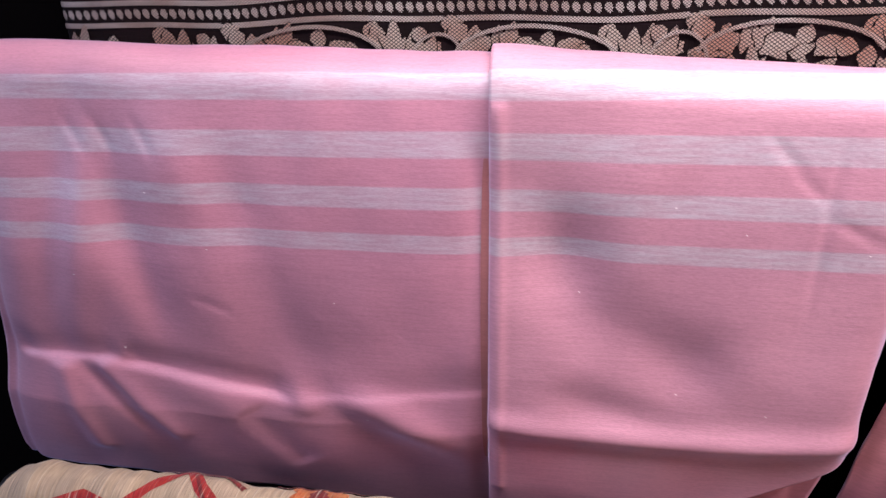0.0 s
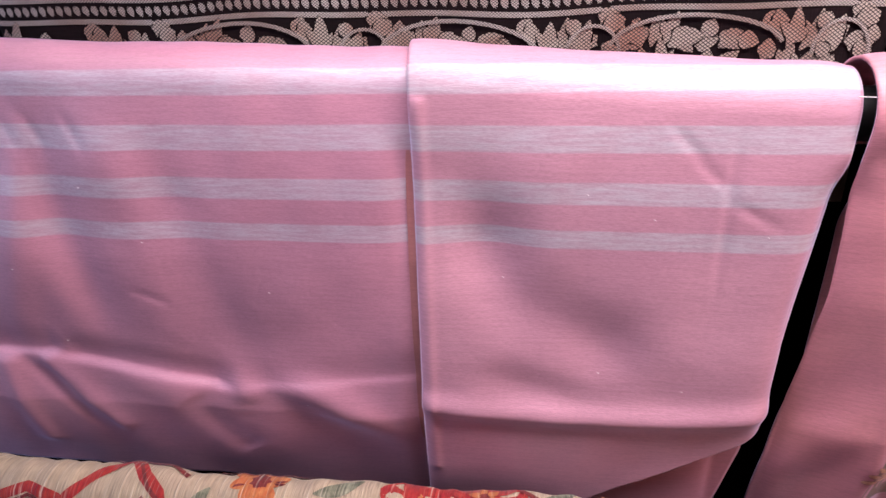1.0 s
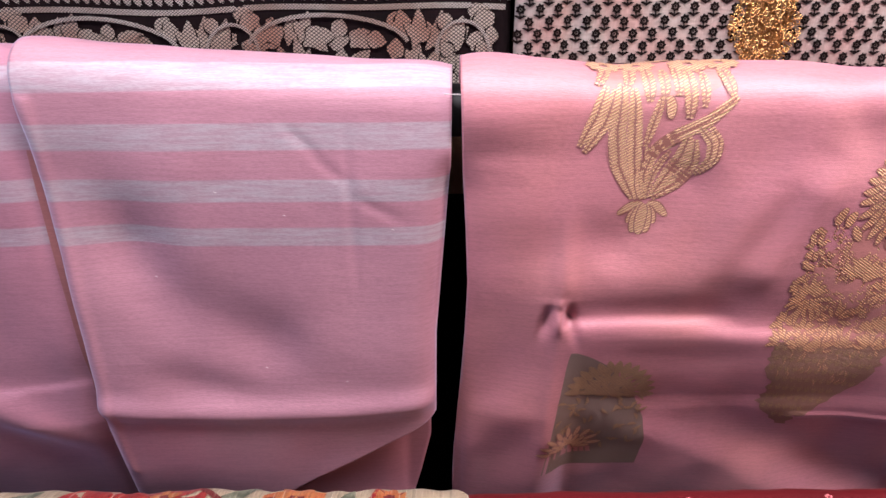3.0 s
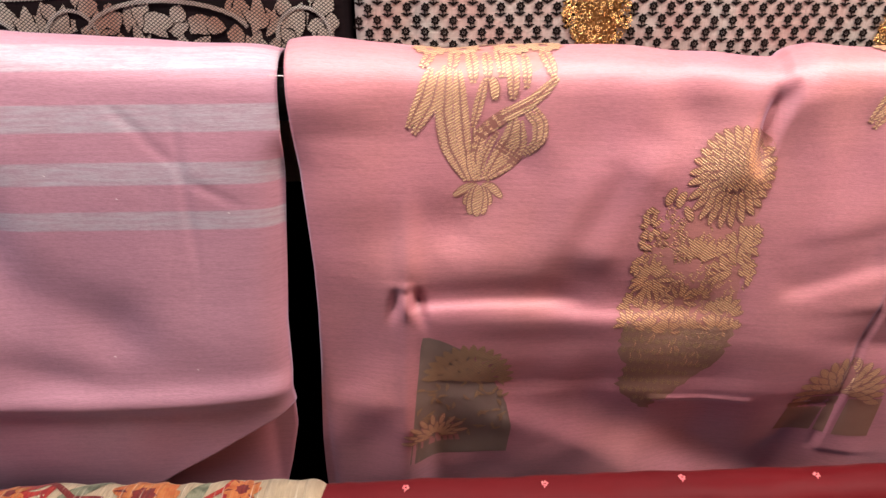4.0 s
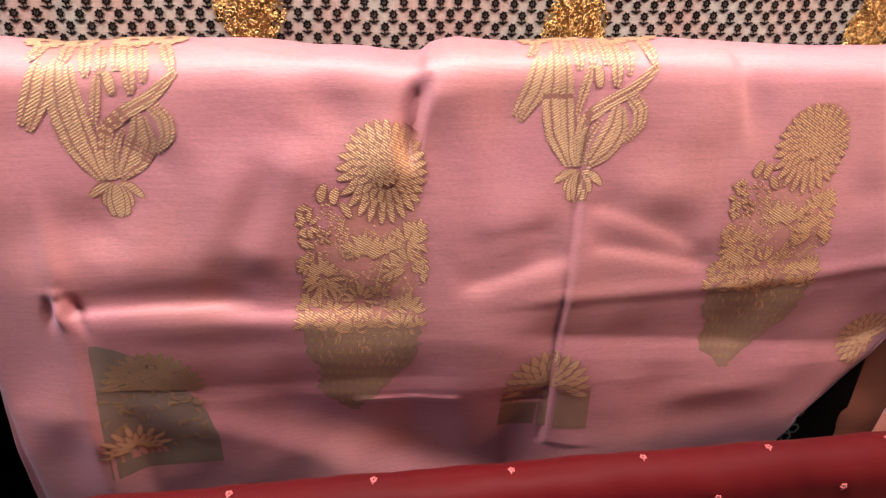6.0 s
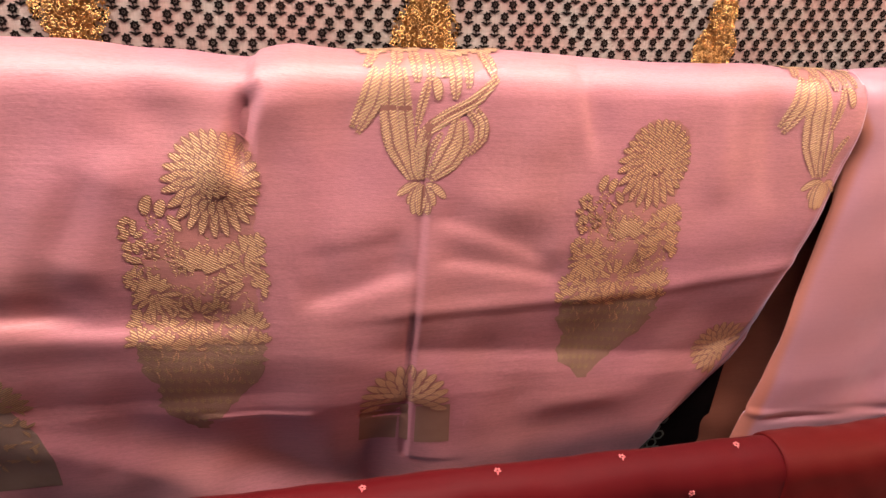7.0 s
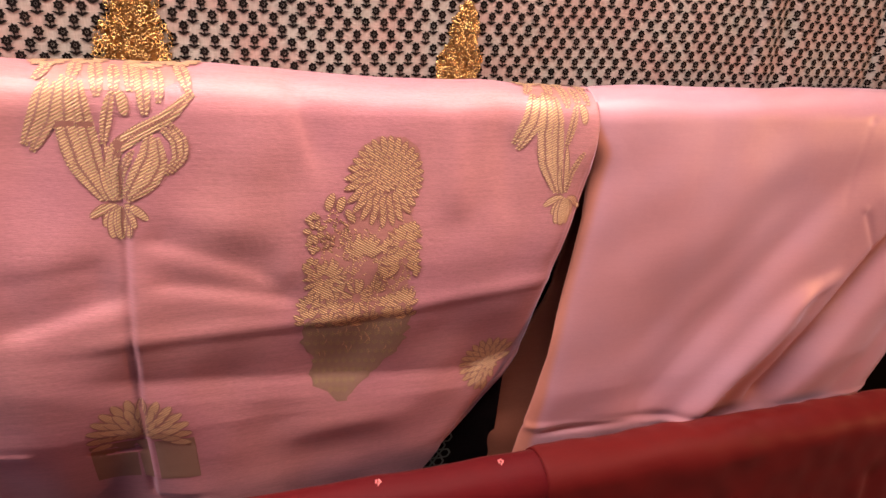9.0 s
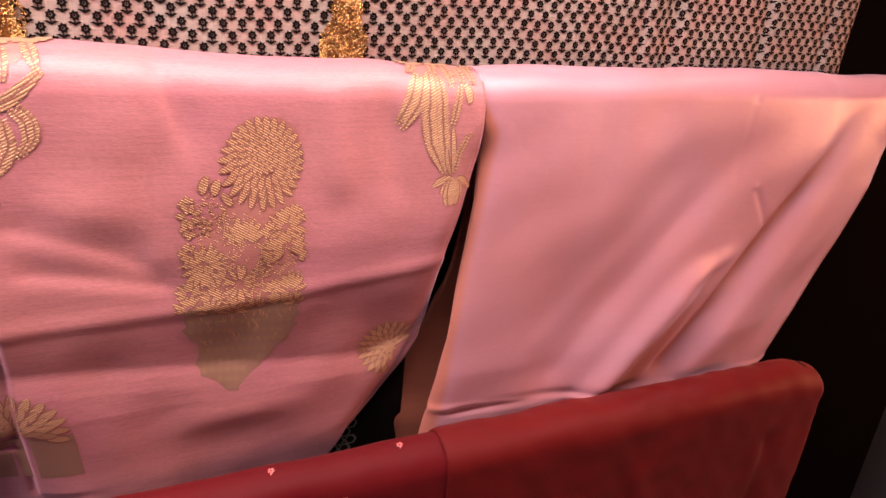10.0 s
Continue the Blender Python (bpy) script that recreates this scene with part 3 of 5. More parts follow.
def dent2(x, z):
    d = 0.002 + ripple(x, z, 0.20, 0.0016, 11) + ripple(x, z, 0.07, 0.0006, 12) 
    d = d + rolled(x, 0.379, 1, 0.008, 0.006, z) + rolled(x, np.interp(z, [0.95, 1.0, 1.04, 1.08, 1.12, 1.16, 1.20, 1.26], [0.998, 1.033, 1.0565, 1.0625, 1.0675, 1.078, 1.0875, 1.089]), -1, 0.006, 0.006, z)
    # puff on the upper left, flattening below
    d = d + 0.006 * smooth01((z - 1.205) / 0.03) * np.exp(-((x - 0.39) / 0.05) ** 2)
    # pinched knot and the crosswise fold that runs from it
    d = d + lump(x, z, 0.443, 1.096, 0.0034, 0.008, 0.0045) + lump(x, z, 0.4355, 1.096, 0.0035, 0.013, -0.0042, -0.25) + lump(x, z, 0.4515, 1.096, 0.0035, 0.013, -0.0042, 0.25)
    d = d + lump(x, z, 0.443, 1.110, 0.009, 0.0030, 0.0016) + lump(x, z, 0.445, 1.135, 0.007, 0.030, 0.0030)
    d = d + crease(x, z, (0.440, 1.096), (0.575, 1.094), -0.0050, 0.016, 0.0045, 0.0025, 0.10, 0.30)
    d = d + crease(x, z, (0.520, 1.094), (0.690, 1.084), -0.0042, 0.018, 0.0060, -0.0025, 0.25, 0.35)
    d = d + crease(x, z, (0.470, 1.080), (0.640, 1.076), 0.0022, 0.012, 0.016, 0.002, 0.25)
    d = d + crease(x, z, (0.443, 1.10), (0.440, 0.97), 0.0013, 0.006, 0.006, 0.0)
    d = d + crease(x, z, (0.470, 1.005), (0.560, 0.958), 0.0012, 0.014, 0.014, 0, 0.2)
    d = d + crease(x, z, (0.370, 1.00), (0.455, 1.014), 0.0045, 0.020, 0.022, 0, 0.5)
    d = d + crease(x, z, (0.465, 1.13), (0.53, 1.21), -0.0040, 0.02, 0.02, 0, 0.25)
    d = d + crease(x, z, (0.56, 1.11), (0.60, 1.21), 0.0050, 0.02, 0.02, 0, 0.25)
    d = d + lump(x, z, 0.620, 1.222, 0.018, 0.026, -0.0050, 0.5)
    d = d + lump(x, z, 0.452, 1.150, 0.030, 0.032, -0.0055, 0.4) + lump(x, z, 0.545, 1.150, 0.016, 0.050, 0.0030, -0.5) + lump(x, z, 0.575, 1.17, 0.012, 0.05, -0.0028, -0.5)
    # notch where the cloth doubles over itself
    d = d + ledge(x, z, (0.690, 1.300), (0.672, 1.190), 0.0060, 0.0030, -0.005, 0.02, 0.40, 0.035)
    d = d + crease(x, z, (0.680, 1.240), (0.668, 1.178), -0.0088, 0.004, 0.0070, -0.005, 0.22, 0.35)
    d = d + lump(x, z, 0.655, 1.190, 0.018, 0.025, 0.0050)
    d = d + lump(x, z, 0.725, 1.205, 0.018, 0.030, -0.0040)
    # upright fold edge of the overlapping half
    d = d + ledge(x, z, (0.782, 1.235), (0.771, 0.940), 0.0028, 0.0008, -0.003, 0.18, 0.02, 0.03)
    d = d + crease(x, z, (0.782, 1.215), (0.771, 0.940), -0.0022, 0.0015, 0.004, -0.003, 0.15, 0.02)
    # soft folds right of it
    d = d + crease(x, z, (0.695, 1.125), (0.775, 1.140), -0.0022, 0.010, 0.016, 0, 0.25)
    d = d + crease(x, z, (0.690, 1.096), (0.782, 1.124), -0.0042, 0.016, 0.008, 0, 0.25)
    d = d + crease(x, z, (0.780, 1.160), (0.870, 1.122), -0.0026, 0.016, 0.008, 0.003, 0.2)
    d = d + crease(x, z, (0.780, 1.130), (0.885, 1.106), -0.0026, 0.014, 0.007, 0.002, 0.2)
    d = d + lump(x, z, 0.84, 1.16, 0.03, 0.02, 0.003)
    d = d + crease(x, z, (0.868, 1.275), (0.897, 1.185), -0.0024, 0.014, 0.006, 0, 0.35)
    d = d + crease(x, z, (0.975, 1.25), (0.990, 1.15), 0.0015, 0.010, 0.014, 0, 0.25)
    d = d + crease(x, z, (1.01, 1.25), (1.03, 1.15), -0.0015, 0.010, 0.010, 0, 0.25)
    # crosswise pressed fold: the lower part leans in, then comes out again
    fold = np.interp(x, [0.70, 0.78, 0.88, 0.96, 1.06], [1.085, 1.090, 1.091, 1.098, 1.109])
    back = np.interp(x, [0.70, 0.78, 0.83, 1.01, 1.06], [1.062, 1.055, 1.048, 1.028, 1.045])
    on = smooth01((x - 0.70) / 0.08)
    depth = np.clip(fold - z, 0, np.maximum(fold - back, 0.001))
    d = d + on * (-0.18 * depth * smooth01(depth / 0.010) + 0.10 * np.clip(back - z, 0, 0.02) * smooth01((back - z) / 0.010))
    d = d + on * 0.0008 * np.exp(-((z - fold) / 0.006) ** 2)
    d = d - 0.10 * np.maximum(1.010 - z, 0) - 0.05 * np.maximum(1.13 - z, 0)
    d = d - 0.24 * np.maximum(1.060 - z, 0) ** 2 / (0.05 + np.maximum(1.060 - z, 0)) * smooth01((x - (0.490 + (1.0 - z) * 1.6)) / 0.11) * smooth01((0.80 - x) / 0.06)
    d = d - 0.12 * np.clip(1.083 - z, 0, 0.06) * smooth01((x - 0.44) / 0.03) * smooth01((0.72 - x) / 0.06)
    low = np.maximum(1.040 - z, 0)
    d = d - 0.10 * low * smooth01(low / 0.05) * smooth01((x - 0.435) / 0.03) * smooth01((0.63 - x) / 0.06)
    d = d - 0.065 * np.clip(1.205 - z, 0, 0.18) * smooth01((0.455 - x) / 0.06)
    d = d + crease(x, z, (0.62, 1.003), (0.705, 1.001), 0.0016, 0.0020, 0.0020, 0, 0.1)
    d = d + crease(x, z, (0.732, 0.994), (0.773, 0.992), -0.0022, 0.0020, 0.0015, 0, 0.1)
    d = d + crease(x, z, (0.84, 0.985), (0.98, 1.000), 0.003, 0.014, 0.014, 0, 0.5)
    return d


sari = thing("brocade_sari", (0.72, 0.342, 0.95), "rose pink satin sari with gold brocade flowers over a rail", "sari", "pink saris on the middle rail")
left2 = table([(0.93, 0.373), (0.96, 0.374), (1.0, 0.3765), (1.04, 0.3793), (1.08, 0.3816), (1.12, 0.3828), (1.16, 0.3812), (1.20, 0.379), (1.25, 0.3775), (1.30, 0.379)])
right2 = table([(0.90, 0.962), (0.96, 1.005), (0.98, 1.020), (1.0, 1.033), (1.02, 1.0465), (1.04, 1.0565), (1.06, 1.0605), (1.08, 1.0625), (1.12, 1.0675), (1.16, 1.078), (1.20, 1.0875), (1.25, 1.089), (1.30, 1.091)])
D2 = Drape(0.342, top2, RAD, left2, right2, 0.43, 0.06, dent2, 1.232)
D2.sheet("front_panel", M_BUTTA, sari, 380, 240)
D2B = Drape(0.342, lambda x: top2(x) - 0.004, RAD - 0.005, const(0.392), table([(0.93, 0.93), (1.067, 1.020), (1.2, 1.070), (1.3, 1.070)]), 0.20, 0.05, lambda x, z: ripple(x, z, 0.12, 0.001, 21) - 0.030 * smooth01((1.215 - z) / 0.06) - 0.05 * np.maximum(1.10 - z, 0), 1.232)
D2B.sheet("inner_fold", M_BUTTA, sari, 90, 80)


def S2(z):
    return 1.232 - z + math.pi / 2 * RAD


class Motif:
    """A woven figure: its ground and, on it, each leaf, petal or blossom as a part."""

    def __init__(self, material=None):
        self.pieces, self.ground, self.material = [], Pattern(D2, 0.0001), material or M_GOLD_GROUND
        self.outline, self.level, self.thread = Pattern(D2, 0.0), 0.00024, M_GOLD

    def piece(self, name, material=None):
        p = Pattern(D2)
        self.pieces.append((name, p, material))
        return p

    def shape(self, name, pts, width, barbs=0, n=14, rim=0.0011, material=None, blunt=0.55):
        """A leaf or petal over its own dark outline, each one a little above the last."""
        k0 = len(self.outline.h)
        self.outline.ribbon(pts, width + rim, 0, n, 0.0, blunt * 0.8)
        for i in range(k0, len(self.outline.h)):
            self.outline.h[i] = self.level
        p = self.piece(name, material)
        p.lift = self.level + 0.000012
        p.ribbon(pts, width, barbs, n, 0.0, blunt)
        return p

    def feather(self, pts, width):
        """A leaf of slanting barbs on both sides of a bare vein."""
        p = np.array(pts, float)
        seg = np.concatenate([[0], np.cumsum(np.linalg.norm(np.diff(p, axis=0), axis=1))])
        length = seg[-1]
        n = max(4, int(length / 0.0021))
        t = np.linspace(0, 1, n)
        q = np.stack([np.interp(t * length, seg, p[:, i]) for i in (0, 1)], 1)
        q[1:-1] = (q[:-2] + 2 * q[1:-1] + q[2:]) / 4
        g = np.gradient(q, axis=0)
        g /= np.linalg.norm(g, axis=1)[:, None] + 1e-9
        k0 = len(self.outline.h)
        self.outline.ribbon(pts, width * 0.94, 0, 16, 0.0, 0.5)
        for i in range(k0, len(self.outline.h)):
            self.outline.h[i] = self.level
        piece = self.piece("leaf")
        piece.lift = self.level + 0.000012
        for i in range(n):
            half = width / 2 * math.sin(math.pi * (0.06 + 0.88 * t[i])) ** 0.55
            for side in (-1, 1):
                nx, ns = -g[i, 1] * side, g[i, 0] * side
                a = (q[i, 0] + nx * 0.0005, q[i, 1] + ns * 0.0005)
                b = (q[i, 0] + nx * half + g[i, 0] * half * 0.75, q[i, 1] + ns * half + g[i, 1] * half * 0.75)
                piece.leaf(a, b, 0.0020, 0.0, 5, 0.45, 0.0)

    def raised(self, by):
        """The next shapes lie over the last ones."""
        self.level += by

    def build(self):
        # the weave stands a little prouder where the cloth bends over the rail
        for p in [self.ground, self.outline] + [q[1] for q in self.pieces]:
            p.h = [h + 0.00022 * float(smooth01((0.075 - q) / 0.03)) for h, q in zip(p.h, p.s)]
        m = self.ground.build("motif", self.material, sari, "gold brocade flower motif")
        if self.outline.x:
            self.outline.build("outline_stitch", M_OUTLINE, m, "dull rose outlines of the leaves", "stuff")
        for name, p, material in self.pieces:
            if p.x:
                p.build(name, material or self.thread, m)


BOUQUET_DOWN = ((0, -0.018), (20, 0.0), (60, 0.0093), (100, 0.0187), (160, 0.0283), (250, 0.0405), (400, 0.0590), (600, 0.0883), (755, 0.1123), (800, 0.119))


def bouquet(x0, z_tip, clip=9.0):
    """A hanging bouquet of feathered leaves tied at the bottom, laid out on a sheet of its own units."""
    mo = Motif()
    s0 = S2(z_tip) - 0.1123
    down = np.array(BOUQUET_DOWN)

    def at(cx, cy):
        x = x0 + (cx - 495) * (1.38e-4 + (cy - 250) * 2e-8) + (755 - cy) * 1.2e-5
        return (x, s0 + float(np.interp(cy, down[:, 0], down[:, 1])))

    def leaf(width, *pts, barbs=0, name="leaf"):
        p = [at(*q) for q in pts]
        w = width * 1.4e-4 * 0.92
        mo.raised(0.000013)
        if max(q[0] for q in p) + 0.3 * w < clip:
            if barbs:
                mo.feather(p[::-1] if p[0][1] < p[-1][1] else p, w)
            else:
                mo.shape(name, p, w, 0, 12, 0.0016)

    # the tie at the bottom
    leaf(38, (490, 625), (440, 634), (388, 668))
    leaf(38, (505, 625), (550, 636), (598, 678))
    leaf(28, (476, 635), (450, 670), (440, 708))
    leaf(28, (516, 635), (538, 670), (550, 712))
    leaf(44, (480, 630), (470, 690), (468, 752))
    leaf(44, (508, 630), (518, 690), (524, 752))
    leaf(50, (494, 625), (494, 690), (496, 760))
    # feathered leaf with its dropped end
    leaf(62, (232, 120), (205, 230), (162, 368), barbs=7)
    leaf(58, (272, 130), (248, 260), (190, 398), barbs=7)
    # long leaf in two halves along a vein
    leaf(88, (300, 110), (308, 300), (350, 460), (440, 600), barbs=9)
    leaf(74, (352, 130), (382, 300), (410, 440), (456, 602), barbs=9)
    leaf(20, (430, 470), (448, 550), (474, 606), name="stem")
    leaf(46, (470, 160), (452, 260), (442, 372), barbs=5)
    leaf(24, (448, 370), (470, 480), (486, 600), name="stem")
    # the curling leaf
    leaf(64, (486, 604), (462, 490), (486, 392), (570, 312), (670, 250), (775, 158), barbs=13)
    leaf(36, (494, 596), (500, 500), (530, 430), (548, 400), barbs=4)
    # full leaf in two halves, and the outer one
    leaf(70, (514, 598), (560, 500), (600, 420), (612, 330), barbs=8)
    leaf(66, (522, 600), (610, 530), (652, 450), (640, 345), barbs=8)
    leaf(44, (672, 492), (716, 430), (712, 350), (650, 278), barbs=6)
    leaf(36, (690, 486), (742, 420), (740, 340), (690, 268), barbs=6)
    leaf(40, (500, 150), (514, 190), (520, 240))
    # upper leaves and the row of blossoms over the rail
    for x1, y1, x2, y2, w in ((400, 60, 420, 170, 60), (470, 70, 480, 160, 50), (575, 70, 596, 235, 66), (640, 80, 650, 190, 44), (720, 60, 765, 150, 60), (520, 50, 540, 150, 46), (330, 50, 320, 120, 60), (230, 60, 190, 110, 50)):
        leaf(w, (x1, y1), ((x1 + x2) / 2 + 6, (y1 + y2) / 2), (x2, y2), barbs=4)
    for cx, cy, r, n in ((225, 42, 78, 11), (370, 40, 76, 11), (590, 46, 86, 12), (730, 38, 84, 12), (300, 6, 80, 10), (460, 14, 84, 10), (650, 6, 84, 10)):
        c = at(cx, cy)
        mo.raised(0.000012)
        for i in range(n):
            a = 6.2832 * (i + 0.3) / n
            r0, r1 = 0.25 * r * 1.4e-4, r * 1.4e-4
            q = (c[0] + r1 * math.cos(a), c[1] + 0.6 * r1 * math.sin(a))
            if q[0] < clip:
                mo.shape("petal", [(c[0] + r0 * math.cos(a), c[1] + 0.6 * r0 * math.sin(a)), ((c[0] + q[0]) / 2, (c[1] + q[1]) / 2), q], r1 * 0.36, 0, 7, 0.0008)
    rows = [(0, 200, 740), (60, 190, 760), (110, 200, 740), (150, 330, 640)]
    mo.ground.fill([(at(0, cy)[1], at(a, cy)[0], min(at(b, cy)[0], clip - 0.002)) for cy, a, b in rows], 16)
    mo.build()


CONE_DOWN = ((0, 0.0432), (60, 0.0528), (230, 0.0798), (420, 0.1117), (600, 0.1440), (800, 0.1825), (950, 0.2135), (1130, 0.2530))


def cone_flower(x0, s_top, kx, ks, seed):
    """A dahlia over a mound of small blossoms on a shaded base, laid out on a sheet of its own units."""
    rng = random.Random(seed)
    mo = Motif()
    mo.thread = M_GOLD_TURN
    down = np.array(CONE_DOWN)
    u = 1.58e-4 * kx

    def at(cx, cy):
        s = float(np.interp(cy, down[:, 0], down[:, 1])) - 0.0528
        return (x0 + (cx - 310) * u + (600 - cy) * 1.1e-5, s_top + s * ks + (cx - 310) * 1.2e-5)

    def petal(width, *pts, name="petal", barbs=0, rim=0.0015):
        mo.shape(name, [at(*q) for q in pts], width * u, barbs, 10, rim, None, 0.75)

    # the shaded base first, then the blossoms from below upward, so that each overlaps the one under it
    outline = [(780, 75, 555), (830, 62, 560), (880, 74, 552), (915, 100, 545), (940, 118, 520), (985, 118, 455), (1030, 112, 410), (1070, 150, 370), (1095, 205, 330), (1120, 238, 300), (1135, 255, 285)]
    ys = [q[0] for q in outline]
    ragged = []
    for cy in range(780, 1136, 9):
        lo = float(np.interp(cy, ys, [q[1] for q in outline])) + rng.uniform(-16, 20)
        hi = float(np.interp(cy, ys, [q[2] for q in outline])) + rng.uniform(-24, 14)
        ragged.append((at(310, cy)[1], at(lo, cy)[0], at(hi, cy)[0]))
    # lower part of the motif, its shade painted as dull zari
    vase = mo.piece("vase", M_ZARI_SHADED)
    vase.lift = 0.00014
    vase.fill(ragged, 18)
    for i in range(26):
        cx, cy, a = rng.uniform(130, 480), rng.uniform(830, 960), rng.uniform(-2.2, -0.9)
        p = mo.piece("tendril")
        p.lift = 0.0002
        p.leaf(at(cx, cy), at(cx + 30 * math.cos(a), cy + 30 * math.sin(a)), 7 * u, 5 * u, 5)

    sprigs, faint = mo.piece("sprig_weave"), mo.piece("vase_figure", M_OLIVE_FIG)
    sprigs.lift, faint.lift = 0.00015, 0.00018
    for i in range(300):
        cx, cy, a = rng.uniform(85, 545), rng.uniform(400, 800), rng.uniform(0, 6.28)
        if cy > 440 or 80 < cx < 270 or cx > 470:
            sprigs.leaf(at(cx, cy), at(cx + 24 * math.cos(a), cy + 24 * math.sin(a)), 8 * u, 4 * u, 5)
    for row, cy in enumerate((812, 850, 890, 930, 970, 1010, 1050, 1085)):
        lo, hi = float(np.interp(cy, ys, [q[1] for q in outline])) + 18, float(np.interp(cy, ys, [q[2] for q in outline])) - 22
        for i in range(int((hi - lo) / 34)):
            cx = lo + 34 * (i + 0.5 * (row % 2))
            for k in (-0.7, 0.0, 0.7):
                faint.leaf(at(cx, cy + 14), at(cx + 20 * math.sin(k), cy + 14 - 30 * math.cos(k)), 9 * u, 2 * u * k, 5)

    def blossom(cx, cy, r, n, a0, a1, width, inner=0.25):
        mo.raised(0.000010)
        for i in range(n):
            a = math.radians(a0 + (a1 - a0) * (i + 0.5) / n + rng.uniform(-5, 5))
            rr = r * rng.uniform(0.86, 1.1)
            c, s = math.cos(a), -math.sin(a)
            bend = rng.uniform(-0.10, 0.10) * rr
            petal(width * rng.uniform(0.60, 0.76), (cx + inner * rr * c, cy + inner * rr * s), (cx + 0.65 * rr * c - bend * s, cy + 0.65 * rr * s + bend * c), (cx + rr * c, cy + rr * s))

    for cx, cy, r, n, a0, a1, w in (
            (90, 800, 62, 7, 0, 200, 26), (180, 815, 66, 8, 0, 190, 25), (270, 815, 62, 8, -10, 190, 24), (360, 800, 56, 6, 10, 170, 22), (470, 790, 70, 8, 10, 180, 26), (535, 780, 48, 5, 20, 180, 24),
            (95, 745, 56, 8, 10, 200, 26), (185, 760, 52, 8, 0, 200, 24), (265, 775, 44, 6, 0, 180, 22), (505, 735, 78, 10, 20, 180, 27), (440, 730, 44, 6, 40, 190, 22),
            (295, 705, 76, 13, -20, 330, 25), (230, 690, 46, 6, 60, 230, 22), (375, 680, 48, 7, 0, 180, 18), (150, 640, 92, 17, 0, 360, 28), (150, 625, 52, 9, 10, 340, 25), (95, 590, 44, 7, 40, 270, 24),
            (490, 560, 84, 13, -40, 230, 30), (430, 580, 60, 8, 70, 260, 24), (530, 590, 40, 6, -60, 150, 26), (480, 490, 82, 13, -40, 210, 30), (515, 440, 48, 7, -30, 180, 26), (420, 500, 40, 6, 60, 240, 22),
            (315, 560, 104, 9, 25, 155, 34), (312, 520, 50, 5, 30, 150, 26),
            (100, 450, 48, 7, 0, 360, 30), (92, 410, 34, 4, 30, 200, 28), (100, 500, 36, 5, 120, 330, 26), (160, 485, 30, 5, 0, 360, 20)):
        blossom(cx, cy, r, n, a0, a1, w)
    for cx, cy, r in ((205, 430, 34), (170, 390, 26), (225, 480, 26), (250, 620, 28), (395, 640, 30), (240, 540, 22)):
        for i in range(9):
            a = 6.2832 * i / 9
            p = mo.piece("tendril")
            p.lift = mo.level
            p.leaf(at(cx + 0.5 * r * math.cos(a), cy + 0.5 * r * math.sin(a)), at(cx + r * math.cos(a + 0.5), cy + r * math.sin(a + 0.5)), 7 * u, 3 * u, 5)
    petal(34, (150, 368), (152, 336), (168, 300))
    petal(34, (196, 372), (198, 340), (212, 312))
    petal(30, (262, 412), (244, 388), (222, 362))
    for q in ((232, 440), (248, 480), (270, 520), (384, 560), (368, 620), (350, 720), (380, 740)):
        petal(9, (q[0], q[1] + 44), (q[0] - 4, q[1] + 12), (q[0] + 8, q[1] - 26), name="stem", rim=0.0004)
    # the dahlia: rows of petals, each overlapping the row outside it
    for ring, (r, ln, n, w) in enumerate(((182, 82, 27, 40), (146, 64, 25, 36), (114, 52, 22, 32), (84, 46, 17, 30), (55, 42, 12, 28), (28, 34, 7, 24))):
        mo.raised(0.000026)
        for i in range(n):
            a = 6.2832 * (i + 0.5 * (ring % 2) + rng.uniform(-0.08, 0.08)) / n
            c, s = math.cos(a), math.sin(a)
            out = 0.90 + 0.24 * max(0.0, math.cos(a - 2.0)) * (ring < 3) - 0.06 * max(0.0, c)
            tip, root = r * out, max(0.0, r * out - ln * (1.0 + 0.5 * max(0.0, math.cos(a - 2.1)) * (ring < 2)))
            cx, cy = 392 - 14 * (ring > 2), 222 - 6 * (ring > 2)
            mid = 0.5 * (tip + root)
            petal(w * 0.70, (cx + root * c, cy + root * s), (cx + mid * c - 4 * s, cy + mid * s + 4 * c), (cx + tip * c, cy + tip * s), rim=0.0018)
    rows = [(70, 330, 450), (110, 260, 520), (200, 230, 545), (300, 250, 540), (380, 260, 520), (480, 120, 530), (640, 110, 530), (800, 90, 545)]
    ys = [q[0] for q in rows]
    ground = []
    for cy in range(70, 801, 12):
        ground.append((at(310, cy)[1], at(float(np.interp(cy, ys, [q[1] for q in rows])) + rng.uniform(0, 16), cy)[0], at(float(np.interp(cy, ys, [q[2] for q in rows])) - rng.uniform(0, 16), cy)[0]))
    mo.ground.fill(ground, 16)
    mo.build()


bouquet(0.4895, 1.156)
bouquet(0.774, 1.159)
bouquet(1.066, 1.162, 1.084)
cone_flower(0.6345, 0.0500, 1.045, 1.13, 1)
cone_flower(0.9195, 0.0460, 1.0, 1.03, 2)


